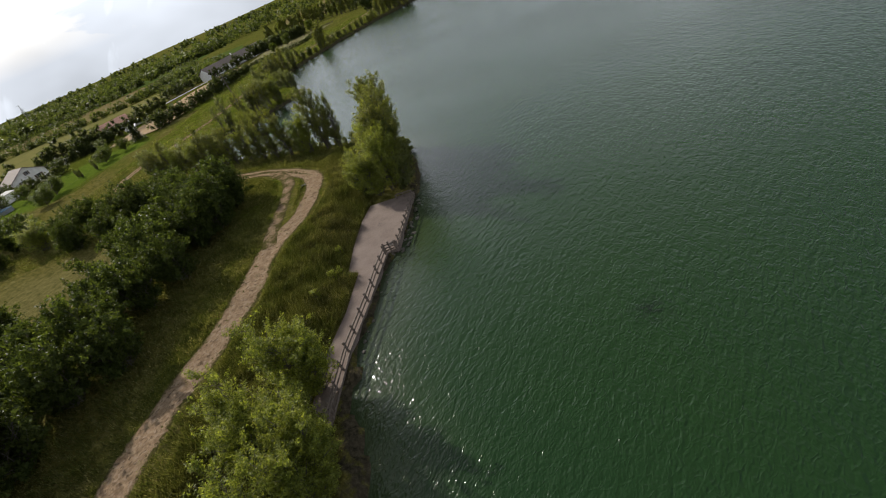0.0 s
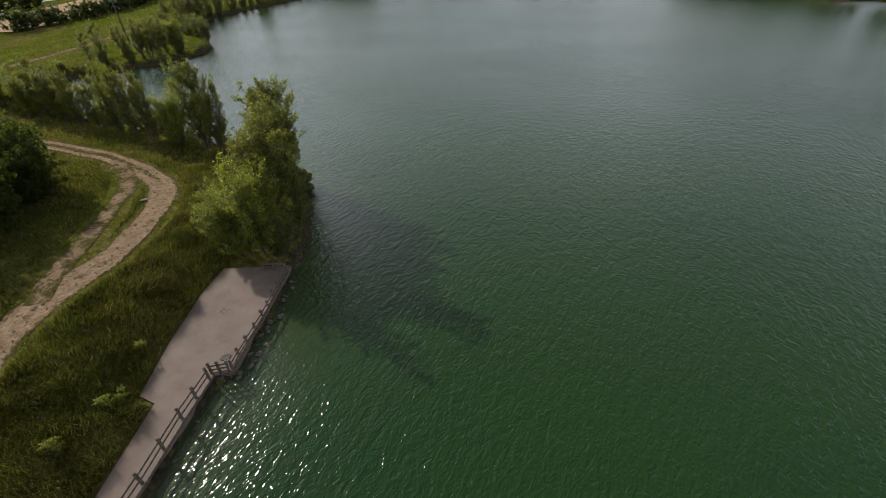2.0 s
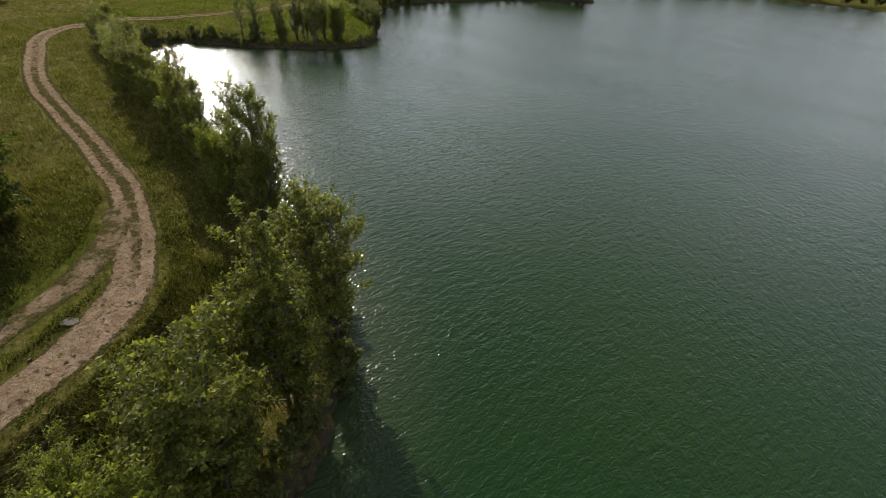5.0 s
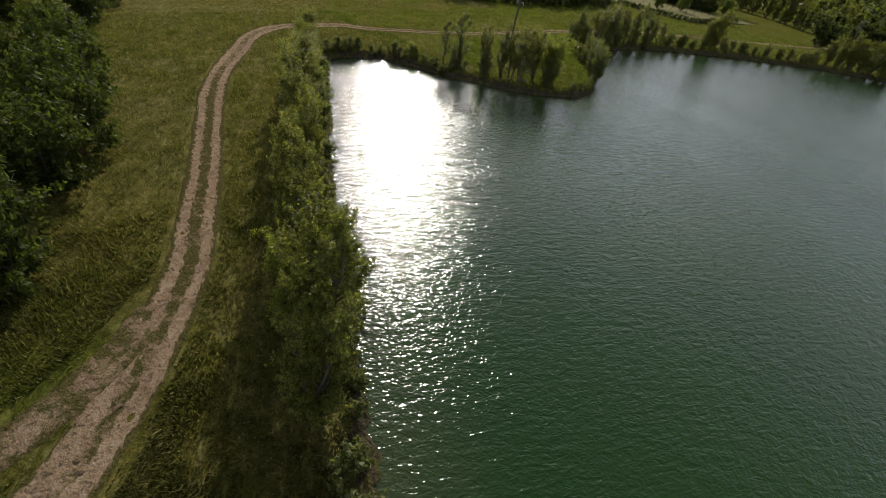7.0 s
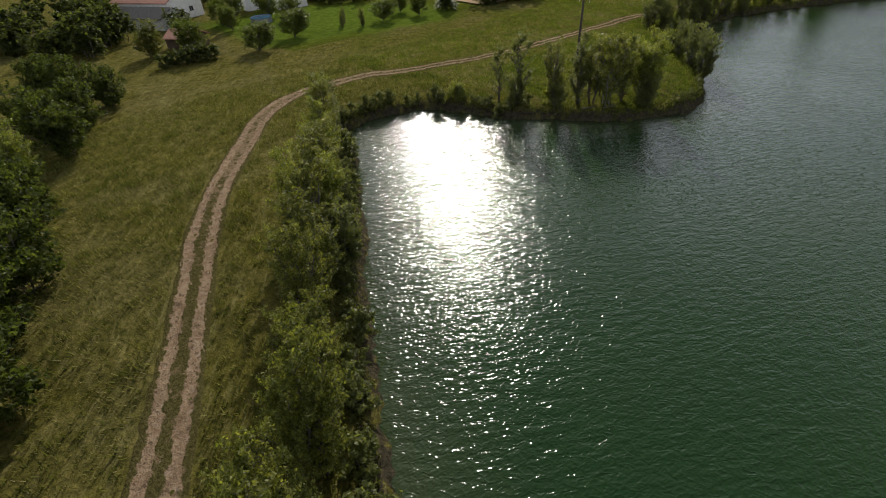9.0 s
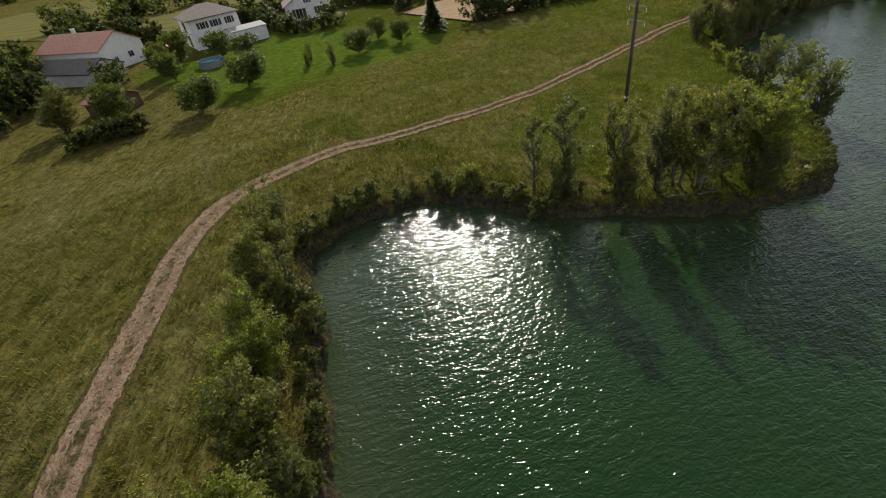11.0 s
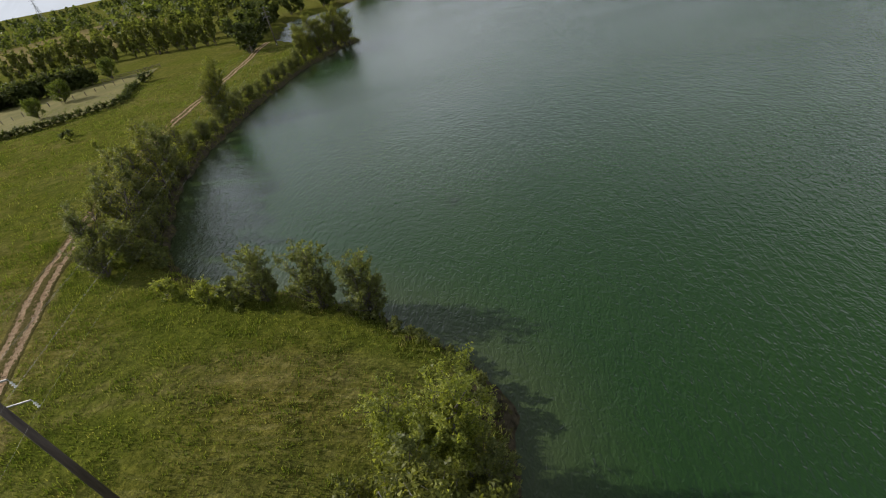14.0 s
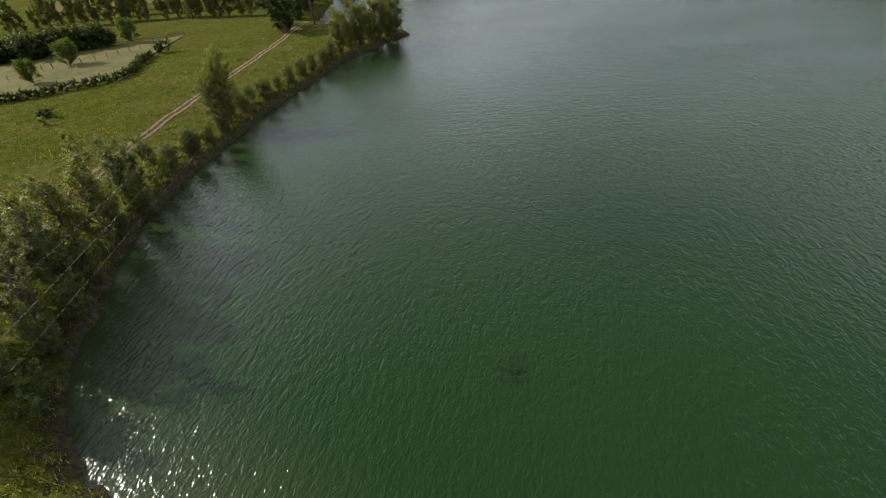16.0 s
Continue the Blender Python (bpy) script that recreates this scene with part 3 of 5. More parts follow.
def leaves_at(rng, c, d, size, up=0.35):
    """Small bent leaf sprays at the given points, each with its own turn. Returns from_pydata lists."""
    count = len(c)
    n = d * 0.6 + rng.normal(size=(count, 3)) * 0.65 + np.array([0, 0, up])
    n /= np.linalg.norm(n, axis=1)[:, None]
    u = np.cross(n, rng.normal(size=(count, 3)))
    u /= np.linalg.norm(u, axis=1)[:, None] + 1e-9
    v = np.cross(n, u)
    s = size * rng.uniform(0.55, 1.4, count)[:, None]
    w = s * rng.uniform(0.45, 0.75, count)[:, None]
    P = np.stack([c - u * s + v * w * 0.6, c + v * w * 0.2 + u * s, c - v * w * 1.3 - u * s * 0.2], 1).reshape(-1, 3)
    i = np.arange(count) * 3
    return P.tolist(), [], np.stack([i, i + 1, i + 2], 1).tolist()


def leaf_cloud(rng, centres, radii, count, size):
    """Leaves scattered in round clumps, for far woods."""
    centres, radii = np.array(centres), np.array(radii)
    pick = rng.choice(len(centres), count, p=radii ** 2 / (radii ** 2).sum())
    d = rng.normal(size=(count, 3))
    d /= np.linalg.norm(d, axis=1)[:, None]
    c = centres[pick] + d * (radii[pick] * rng.uniform(0.15, 1.32, count) ** 0.8)[:, None]
    c[:, 2] = np.maximum(c[:, 2], 0.05)
    return leaves_at(rng, c, d, size, 0.9)


def twig_leaves(rng, limbs, count, size, clump, per=26, lift=0.3):
    """Leaves strung along many short twigs that fan out from the limbs: ragged sprays with gaps between them."""
    q, tip = np.array([l[0] for l in limbs]), np.array([l[1] for l in limbs])
    ln = np.linalg.norm(tip - q, axis=1)
    tw = max(len(limbs), count // per)
    pick = rng.choice(len(limbs), tw, p=(ln + 0.15) / (ln + 0.15).sum())
    g = rng.uniform(0.12, 1.0, tw) ** 0.75
    start = q[pick] + (tip - q)[pick] * g[:, None]
    away = (tip - q)[pick] / (ln[pick][:, None] + 1e-6)
    r = rng.normal(size=(tw, 3))
    r /= np.linalg.norm(r, axis=1)[:, None]
    d = away * 0.75 + r * 0.62 + np.array([0, 0, lift])
    d /= np.linalg.norm(d, axis=1)[:, None]
    tl = clump * rng.uniform(0.7, 2.1, tw)
    k = rng.choice(tw, count, p=tl / tl.sum())
    f = rng.uniform(0, 1, count) ** 0.75
    c = start[k] + d[k] * (tl[k] * f)[:, None] + rng.normal(size=(count, 3)) * clump * (0.24 * (1.15 - 0.6 * f))[:, None]
    c[:, 2] = np.maximum(c[:, 2], 0.05)
    return leaves_at(rng, c, d[k], size, 1.0 if size > 0.3 else 0.35)


def make_tree(name, seed, height, spread, leaves, size, leaf, bark=BARK, stems=1, bottom=0.15, slim=1.0, limbs=14, label="", category="tree", sides=6, clump=0.5, rise=(0.35, 0.95), per=26):
    """A tree or bush: tapered stems with limbs, and a ragged crown of leaves in clumps round the limbs."""
    rng = np.random.default_rng(seed)
    root = empty(name)
    bm = bmesh.new()
    sprays = []
    for s in range(stems):
        ang = 6.283 * s / stems + rng.uniform(0, 1)
        lean = 0.0 if stems == 1 else spread * rng.uniform(0.25, 0.6)
        h = height * (1 if s == 0 else rng.uniform(0.7, 0.98))
        base = np.array([math.cos(ang), math.sin(ang), 0]) * (0 if stems == 1 else 0.12 * spread)
        topp = np.array([math.cos(ang) * lean, math.sin(ang) * lean, h * 0.95]) + np.append(rng.normal(size=2) * 0.05 * height, 0)
        pts = [base + (topp - base) * f + np.append(rng.normal(size=2) * 0.02 * height * (0 < f < 1), 0) for f in np.linspace(0, 1, 6)]
        pts[0] = pts[0] - np.array([0, 0, 0.35])
        r0 = (0.016 * height + 0.02) / math.sqrt(stems) * 1.2
        tube(bm, pts, [r0 * (1 - 0.85 * f) for f in np.linspace(0, 1, 6)], sides)
        for b in range(max(3, limbs // stems)):
            f = bottom + (0.97 - bottom) * (b + rng.uniform(0, 1)) / max(3, limbs // stems)
            q = pts[0] + (topp - pts[0]) * f
            a2 = rng.uniform(0, 6.283)
            prof = math.sin(min(1.0, 0.25 + (f - bottom) / (1 - bottom) * 0.95) * 3.0) ** 0.6 if f < 0.99 else 0.2
            ln = spread * slim * (0.35 + 0.65 * prof) * rng.uniform(0.65, 1.1) / (1 if stems == 1 else 1.5)
            tip = q + np.array([math.cos(a2) * ln, math.sin(a2) * ln, ln * rng.uniform(*rise)])
            tip[2] = min(tip[2], h * 1.02)
            mid_ = (q + tip) / 2 + np.array([0, 0, -0.06 * ln])
            rb = r0 * (1 - 0.85 * f) * 0.6 + 0.008
            tube(bm, [q, mid_, tip], [rb, rb * 0.7, rb * 0.25], max(3, sides - 2))
            sprays.append((q, tip))
        sprays.append((topp - np.array([0, 0, 0.12 * h]), topp))
    part("trunk", bm, bark, root, smooth=True)
    part("crown", twig_leaves(rng, sprays, leaves, size, clump, per, 0.45 if rise[1] > 1.3 else 0.25), leaf, root)
    return tagged(root, label, category)


POPLAR = "young poplar with a loose green crown at the lake edge"
protos = {}


def proto(key, *args, **kw):
    ob = make_tree(*args, **kw)
    protos[key] = [ob, False]
    return ob


proto("poplar_a", "poplar", 1, 8.0, 1.9, 24000, 0.067, LEAF_POPLAR, stems=4, bottom=0.1, limbs=150, label=POPLAR, clump=0.36, rise=(0.7, 1.6), sides=4)
proto("poplar_b", "poplar", 2, 8.0, 1.7, 21000, 0.067, LEAF_POPLAR, stems=3, bottom=0.12, limbs=130, label=POPLAR, clump=0.36, rise=(0.7, 1.6), sides=4)
proto("poplar_c", "poplar", 3, 8.0, 2.1, 26000, 0.067, LEAF_POPLAR, stems=5, bottom=0.08, limbs=160, label=POPLAR, clump=0.37, rise=(0.6, 1.5), sides=4)
proto("slim_a", "poplar", 16, 8.0, 1.35, 8500, 0.075, LEAF_POPLAR, stems=2, bottom=0.14, limbs=80, label="slender sparse poplar on the lake bank", clump=0.38, rise=(0.9, 2.0))
proto("slim_b", "poplar", 17, 8.0, 1.5, 9000, 0.075, LEAF_WILLOW, stems=3, bottom=0.1, limbs=84, label="slender grey-green poplar on the lake bank", clump=0.4, rise=(0.8, 1.9))
proto("thin", "poplar", 4, 7.0, 1.3, 4300, 0.078, LEAF_WILLOW, stems=1, bottom=0.2, limbs=30, label="thin sparse poplar on the lake bank", clump=0.4, rise=(0.7, 1.5))
proto("bright", "tree", 5, 7.5, 2.6, 34000, 0.068, LEAF_BRIGHT, stems=6, bottom=0.06, limbs=170, label="broad bright-green leafy tree on the lake bank", clump=0.48, rise=(0.6, 1.5))
proto("spread", "tree", 14, 7.5, 2.9, 14000, 0.085, LEAF_POPLAR, bark=BARK_PALE, stems=5, bottom=0.2, limbs=70, label="spreading sparse tree with pale bare limbs over the water", clump=0.48, rise=(0.3, 1.1))
proto("willow", "willow", 6, 4.5, 1.6, 10000, 0.072, LEAF_WILLOW, stems=6, bottom=0.02, limbs=130, label="grey-green willow bush at the water's edge", category="bush", clump=0.34, rise=(0.7, 1.6), sides=4)
proto("thicket_a", "thicket_bush", 7, 5.0, 3.0, 13000, 0.125, LEAF_DARK, stems=7, bottom=0.03, limbs=130, label="dense dark-green hawthorn thicket beside the track", category="bush", clump=0.55, sides=4)
proto("thicket_b", "thicket_bush", 8, 4.6, 2.7, 12000, 0.125, LEAF_DARK, stems=6, bottom=0.03, limbs=120, sides=4, label="dense dark-green hawthorn thicket beside the track", category="bush", clump=0.6)
proto("shrub", "shrub", 9, 1.7, 0.9, 3200, 0.07, LEAF_BRIGHT, stems=5, bottom=0.02, limbs=18, label="small round bright-green shrub", category="bush", clump=0.32, sides=3)
proto("reed", "shrub", 10, 1.4, 0.9, 1400, 0.1, LEAF_WILLOW, stems=6, bottom=0.02, limbs=16, label="low grey-green bush on the lake bank", category="bush", clump=0.32, sides=3)
proto("garden", "garden_tree", 11, 5.0, 2.7, 9000, 0.125, LEAF_GARDEN, stems=1, bottom=0.12, limbs=60, label="round dark-green garden fruit tree on the lawn", clump=0.7)
proto("far_tree", "tree", 12, 8.0, 3.0, 1900, 0.44, LEAF_FAR, stems=3, bottom=0.02, limbs=18, label="leafy tree in a distant field hedge", clump=1.0, sides=4, per=12)
proto("far_bush", "hedge_bush", 13, 3.2, 2.4, 1100, 0.31, LEAF_FAR, stems=3, bottom=0.03, limbs=14, label="dark-green bush in a field hedge", category="bush", clump=0.8, sides=4, per=12)
proto("far_poplar", "poplar", 15, 9.0, 1.9, 2000, 0.28, LEAF_GROVE, stems=3, bottom=0.04, limbs=34, label="tall poplar of a plantation", clump=0.7, sides=4, rise=(0.7, 1.5), per=12)

rnd = random.Random(7)


def plant(key, x, y, height=None, wide=None, label="", turn=None, sink=0.0, group=""):
    ob, used = protos[key]
    base_h = {"poplar_a": 8, "poplar_b": 8, "poplar_c": 8, "slim_a": 8, "slim_b": 8, "thin": 7, "spread": 7.5, "bright": 7.5, "willow": 4.5, "thicket_a": 5, "thicket_b": 4.6, "shrub": 1.7, "reed": 1.4, "garden": 5, "far_tree": 8, "far_poplar": 9, "far_bush": 3.2}[key]
    k = (height or base_h) / base_h
    w = wide or k
    m = pose(x, y, gz(x, y) - sink, 0, 0, rnd.uniform(0, 360) if turn is None else turn)
    if not used:
        protos[key][1] = True
        ob.matrix_basis = m @ Matrix.Diagonal((w, w, k, 1))
        made = ob
    else:
        made = copy_thing(ob, m)
        made.scale = (w, w, k)
    if label:
        tagged(made, label)
    if group:
        tagged(made, group=group)
    return made


# trees at the south end of the bank
for x, y, h in ((-15.6, 20.3, 7.2), (-17.3, 15.5, 7.0), (-14.6, 15.0, 6.6), (-15.5, 9.5, 7.0)):
    plant("bright", x, y, h)
# clump at the platform's north end
plant("bright", -11.3, 46.4, 8.2, 0.98)
plant("bright", -12.8, 46.2, 5.8, 0.78)
plant("bright", -14.6, 47.4, 5.0, 0.66)
plant("bright", -13.6, 12.6, 6.4)
for key, x, y, h in (("poplar_c", -11.2, 50.6, 10.4), ("poplar_a", -11.2, 55.4, 9.8), ("poplar_b", -11.6, 59.8, 10.0), ("poplar_c", -13.2, 53.6, 7.6), ("willow", -9.7, 46.2, 3.8)):
    plant(key, x, y, h)
# row along the bay between track and water
ROW = [(-20.6, 66.6, 6.8), (-23.0, 68.3, 9.6), (-26.2, 69.6, 7.0), (-30.2, 71.6, 7.4), (-33.4, 73.4, 7.0), (-36.6, 75.4, 7.4), (-40.0, 77.4, 6.8), (-43.5, 79.2, 7.0),
       (-46.5, 81.2, 6.6), (-50.0, 83.4, 6.8), (-53.8, 85.8, 6.4), (-57.5, 88.4, 6.6), (-61.2, 91.0, 6.0), (-65.0, 93.0, 5.8), (-69.0, 95.6, 5.6)]
for i, (x, y, h) in enumerate(ROW):
    if i in (2, 10, 12):
        plant("bright", x, y - 0.3, h * 1.02, h / 7.5 * (1.1 if i > 7 else 0.75), group="trees along the bay")
        continue
    plant(("poplar_a", "poplar_b", "poplar_c")[i % 3], x - 0.2, y + 0.2, h * (1.15 if i > 7 else 1.08) * rnd.uniform(0.88, 1.12), h / 8 * (1.25 if i > 7 else 0.95), group="trees along the bay")
plant("willow", -72.8, 97.6, 5.4)
plant("willow", -66.5, 94.6, 4.4)
for x, y, h in ((-48.8, 84.6, 4.6), (-55.0, 88.2, 3.8), (-28.4, 72.2, 4.0)):
    plant("willow", x, y, h)
# peninsula
plant("thin", -61.0, 114.4, 6.2)
plant("thin", -58.8, 115.6, 7.6, 1.2)
plant("willow", -58.9, 115.0, 3.6)
for key, x, y, h in (("slim_a", -55.6, 117.8, 7.4), ("slim_b", -53.4, 119.4, 7.6), ("slim_a", -52.4, 120.6, 7.2), ("spread", -50.9, 121.3, 7.6), ("slim_a", -52.6, 123.0, 6.6), ("bright", -48.9, 125.1, 7.2), ("slim_b", -50.2, 123.4, 6.8), ("willow", -47.6, 123.4, 4.0), ("willow", -54.6, 117.2, 3.4)):
    plant(key, x, y, h, h / 7.2 if key != "willow" else None)
for x, y, h in ((-65.8, 112.4, 1.9), (-55.9, 117.6, 1.8), (-60.1, 150.7, 1.8), (-57.3, 147.7, 1.9), (-66.9, 112.0, 1.2)):
    plant("shrub", x, y, h)
for x, y, h, w in ((-47.4, 138.5, 5.2, 1.05), (-50.1, 141.3, 5.3, 1.15), (-53.4, 144.9, 4.7, 0.95)):
    plant("willow", x, y, h, w)
plant("reed", -55.3, 146.2, 2.0)
# north bank row: slender trees with willows at their feet
for i, (x, y, h) in enumerate(((-65.8, 165.6, 5.6), (-63.9, 168.6, 7.2), (-61.4, 172.4, 8.0), (-63.0, 176.4, 6.6), (-60.6, 178.6, 8.4), (-59.2, 183.0, 7.2), (-57.2, 188.4, 5.4),
                                (-65.6, 161.6, 6.6), (-62.6, 165.4, 7.4), (-61.6, 169.4, 7.4), (-60.2, 175.0, 7.6), (-58.7, 185.6, 6.0), (-63.9, 172.0, 7.0))):
    plant(("slim_a", "slim_b")[i % 2], x, y, h, h / 8 * 1.3)
for x, y, h in ((-63.2, 160.2, 4.4), (-61.4, 163.0, 3.6), (-60.6, 166.4, 3.4), (-60.4, 171.0, 3.6), (-59.4, 177.4, 3.4), (-57.8, 182.2, 3.0), (-56.0, 190.4, 3.2), (-54.2, 194.4, 3.0), (-65.4, 158.8, 4.2)):
    plant("willow", x, y, h)
plant("poplar_c", -49.6, 203.5, 9.8, 1.25)
plant("poplar_b", -50.8, 201.0, 7.0, 1.0)
for x, y, h in ((-52.0, 197.0, 2.4), (-46.0, 210.0, 3.0), (-41.5, 215.0, 2.4), (-36.5, 221.0, 3.2), (-32.0, 227.0, 2.8), (-53.6, 194.0, 3.2), (-50.2, 199.5, 3.4), (-47.6, 206.8, 3.6), (-44.0, 211.8, 3.2), (-39.2, 217.6, 3.4), (-34.5, 223.6, 3.6), (-29.8, 229.6, 4.0)):
    plant("willow", x, y, h)
for x, y, h in ((-27.0, 233.0, 7.5), (-24.6, 235.4, 6.0), (-22.0, 237.0, 9.0), (-19.6, 238.6, 7.0), (-17.0, 240.0, 9.5), (-12.6, 242.2, 9.0), (-14.6, 241.0, 7.2), (-25.0, 239.5, 7.0)):
    plant("poplar_a", x, y, h, h / 8 * 1.15)
# dark thickets west of the track
THICKET = [(-35.5, 8, 5), (-37.5, 14, 5.2), (-38.5, 19.5, 5.4), (-38, 25, 5), (-42.5, 22, 5), (-38, 31, 5.4), (-43.5, 30, 5.2), (-37.6, 36.5, 5), (-42, 38.5, 5.2), (-38, 42.5, 5.2), (-36, 48, 5.2),
           (-41, 46, 5.4), (-47, 50, 4.4), (-36, 53.5, 5.4), (-41, 52, 5.6), (-36.5, 59, 5.4), (-41, 58, 5.2), (-45, 62.8, 5), (-50, 65.2, 5.2), (-55, 66, 5.2), (-60, 67.8, 5), (-66.5, 68.5, 5), (-72, 69, 4.6)]
THICKET += [(-84, 74, 5), (-95, 73, 4.6), (-103, 78, 5), (-49, 30, 5), (-55, 37, 4.6), (-46, 24, 5), (-44, 15, 5.2), (-40, 4, 5), (-52, 22, 5), (-60, 33, 5), (-35, 1, 5), (-58, 61.5, 4.2), (-67, 63.5, 4.2), (-88, 68, 4.4), (-92, 77, 4.6), (-99, 81, 4.4), (-107, 76, 5), (-34.6, 27.5, 4.4), (-34.8, 40, 4.4), (-34.4, 50.5, 4.6), (-34.2, 56.5, 4.2)]
plant("bright", -78.6, 69.4, 5.8, 1.0, label="bright green sunlit bush among dark thickets")
plant("bright", -44.0, 43.0, 3.2, 0.5, label="bright green sunlit bush among dark thickets")
for i, (x, y, h) in enumerate(THICKET):
    plant(("thicket_a", "thicket_b")[i % 2], x, y, h * 1.2, h / 5 * 1.08, group="thickets beside the track")

# ---- built things ----


def box(bm, lo, hi, bevel=0.0):
    """An upright block between two corners."""
    r = bmesh.ops.create_cube(bm, size=1.0, matrix=Matrix.LocRotScale([(p + q) / 2 for p, q in zip(lo, hi)], None, [abs(q - p) for p, q in zip(lo, hi)]))
    if bevel:
        bmesh.ops.bevel(bm, geom=list({e for v in r["verts"] for e in v.link_edges}), offset=bevel, segments=1, affect="EDGES")
    return r["verts"]


def beam(a, b, w, h, bevel=0.012):
    """A bmesh beam of section w x h from a to b."""
    bm = bmesh.new()
    a, b = Vector(a), Vector(b)
    box(bm, (-w / 2, 0, -h / 2), (w / 2, (b - a).length, h / 2), bevel)
    d = (b - a).normalized()
    x = d.cross(Vector((0, 0, 1)))
    x = x.normalized() if x.length > 1e-4 else Vector((1, 0, 0))
    m = Matrix((x, d, x.cross(d))).transposed().to_4x4()
    bmesh.ops.transform(bm, matrix=Matrix.Translation(a) @ m, verts=bm.verts)
    return bm


def fence_run(points, spacing, label, base=0.45, high=0.95, rails=(0.82, 0.45), lower=True):
    """A post-and-rail fence along a line, each post and rail a part."""
    root = empty("fence")
    for a, b in zip(points, points[1:]):
        a, b = Vector((*a, base)), Vector((*b, base))
        n = max(1, round((b - a).length / spacing))
        for i in range(n + 1):
            p = a.lerp(b, i / n) + Vector((rnd.uniform(-0.03, 0.03), rnd.uniform(-0.03, 0.03), 0))
            tip = p + Vector((rnd.uniform(-0.05, 0.05), rnd.uniform(-0.05, 0.05), high + rnd.uniform(-0.05, 0.08)))
            part("post", beam(p - Vector((0, 0, 0.5)), tip, 0.14, 0.14, 0.02), WOOD_GREY, root)
        side = (b - a).normalized().cross(Vector((0, 0, 1))) * 0.1
        for i in range(n):
            p, q = a.lerp(b, i / n), a.lerp(b, (i + 1) / n)
            for r in rails:
                up_ = Vector((0, 0, r + rnd.uniform(-0.03, 0.03)))
                part("rail", beam(p + up_ + side, q + up_ + side + Vector((0, 0, rnd.uniform(-0.03, 0.03))), 0.05, 0.13), WOOD_GREY, root)
            if lower:
                part("kick_board", beam(p + side * 1.6 + Vector((0, 0, 0.02)), q + side * 1.6 + Vector((0, 0, 0.02)), 0.09, 0.2), WOOD_GREY, root)
    return tagged(root, label, "fence")


fence_run([(-14.6, 12.5), (-14.3, 18.0), (-13.86, 23.0), (-12.75, 28.0), (-12.2, 31.4), (-11.65, 34.0)], 1.72, "weathered grey timber post-and-rail fence along the platform edge")
fence_run([(-11.6, 34.35), (-10.65, 34.5)], 0.4, "short timber fence return at the platform step", rails=(0.8, 0.5, 0.2), lower=False)
fence_run([(-10.55, 34.7), (-10.2, 36.7), (-9.75, 39.0), (-9.05, 43.9)], 1.0, "weathered timber fence of paired posts along the platform", high=0.7, rails=(0.5, 0.2))
fence_run([(-9.2, 44.2), (-10.9, 44.3)], 0.9, "low timber rail at the platform's shaded end", high=0.55, rails=(0.45, 0.2), lower=False)


def stone(name, x, y, z, size, seed, mat=STONE, label="", group="", flat=0.6):
    rs = np.random.default_rng(seed)
    bm = bmesh.new()
    bmesh.ops.create_icosphere(bm, subdivisions=2, radius=1.0)
    cut = rs.normal(size=(7, 3))
    cut /= np.linalg.norm(cut, axis=1)[:, None]
    for v in bm.verts:
        p = np.array(v.co)
        for c_ in cut:
            over = p @ c_ - 0.62
            if over > 0:
                p = p - c_ * over
        v.co = p + rs.normal(size=3) * 0.03
    ob = part(name, bm, mat)
    ob.matrix_world = pose(x, y, z, rs.uniform(-12, 12), rs.uniform(-12, 12), rs.uniform(0, 360)) @ Matrix.Diagonal((size * rs.uniform(0.8, 1.4), size * rs.uniform(0.6, 1), size * flat, 1))
    return tagged(ob, label, "stone", group)


EDGE = smooth_line(np.array([(-11.2, 34.2), (-10.25, 34.9), (-9.7, 37.8), (-8.8, 43.5)], float), 0.6)
for i, (x, y) in enumerate(EDGE):
    for j in range(2):
        s = rnd.uniform(0.1, 0.3)
        stone("stone", x + rnd.uniform(-0.05, 0.75), y + rnd.uniform(-0.2, 0.2), rnd.uniform(-0.08, 0.16), s, 100 + 2 * i + j,
              label="rough grey riprap stone at the water's edge", group="stones along the platform edge")
EDGE = smooth_line(np.array([(-13.6, 20), (-13.2, 24), (-12.4, 28), (-11.8, 31.5), (-11.35, 33.6)], float), 0.9)
for i, (x, y) in enumerate(EDGE):
    stone("stone", x + rnd.uniform(0.05, 0.5), y, rnd.uniform(-0.1, 0.05), rnd.uniform(0.12, 0.24), 300 + i,
          label="rough grey riprap stone at the water's edge", group="stones along the platform edge")
for i, (x, y, s) in enumerate(((-45.6, 128.0, 0.45), (-46.1, 127.2, 0.3))):
    stone("bank_stone", x, y, gz(x, y) - 0.05, s, 400 + i, plain("pale_bank_earth", (0.2, 0.165, 0.12), (0.36, 0.3, 0.22), 3, bump=0.6) if i == 0 else bpy.data.materials["pale_bank_earth"],
          "pale sandy lump on the eroded bank", flat=0.35)
for i in range(9):
    stone("pebble", -12.5 + rnd.uniform(-0.35, 0.35), 40.1 + rnd.uniform(-0.5, 0.5), 0.46, rnd.uniform(0.03, 0.07), 500 + i, SHEET_DARK, "dark charred crumb on the gravel platform", "burnt crumbs")

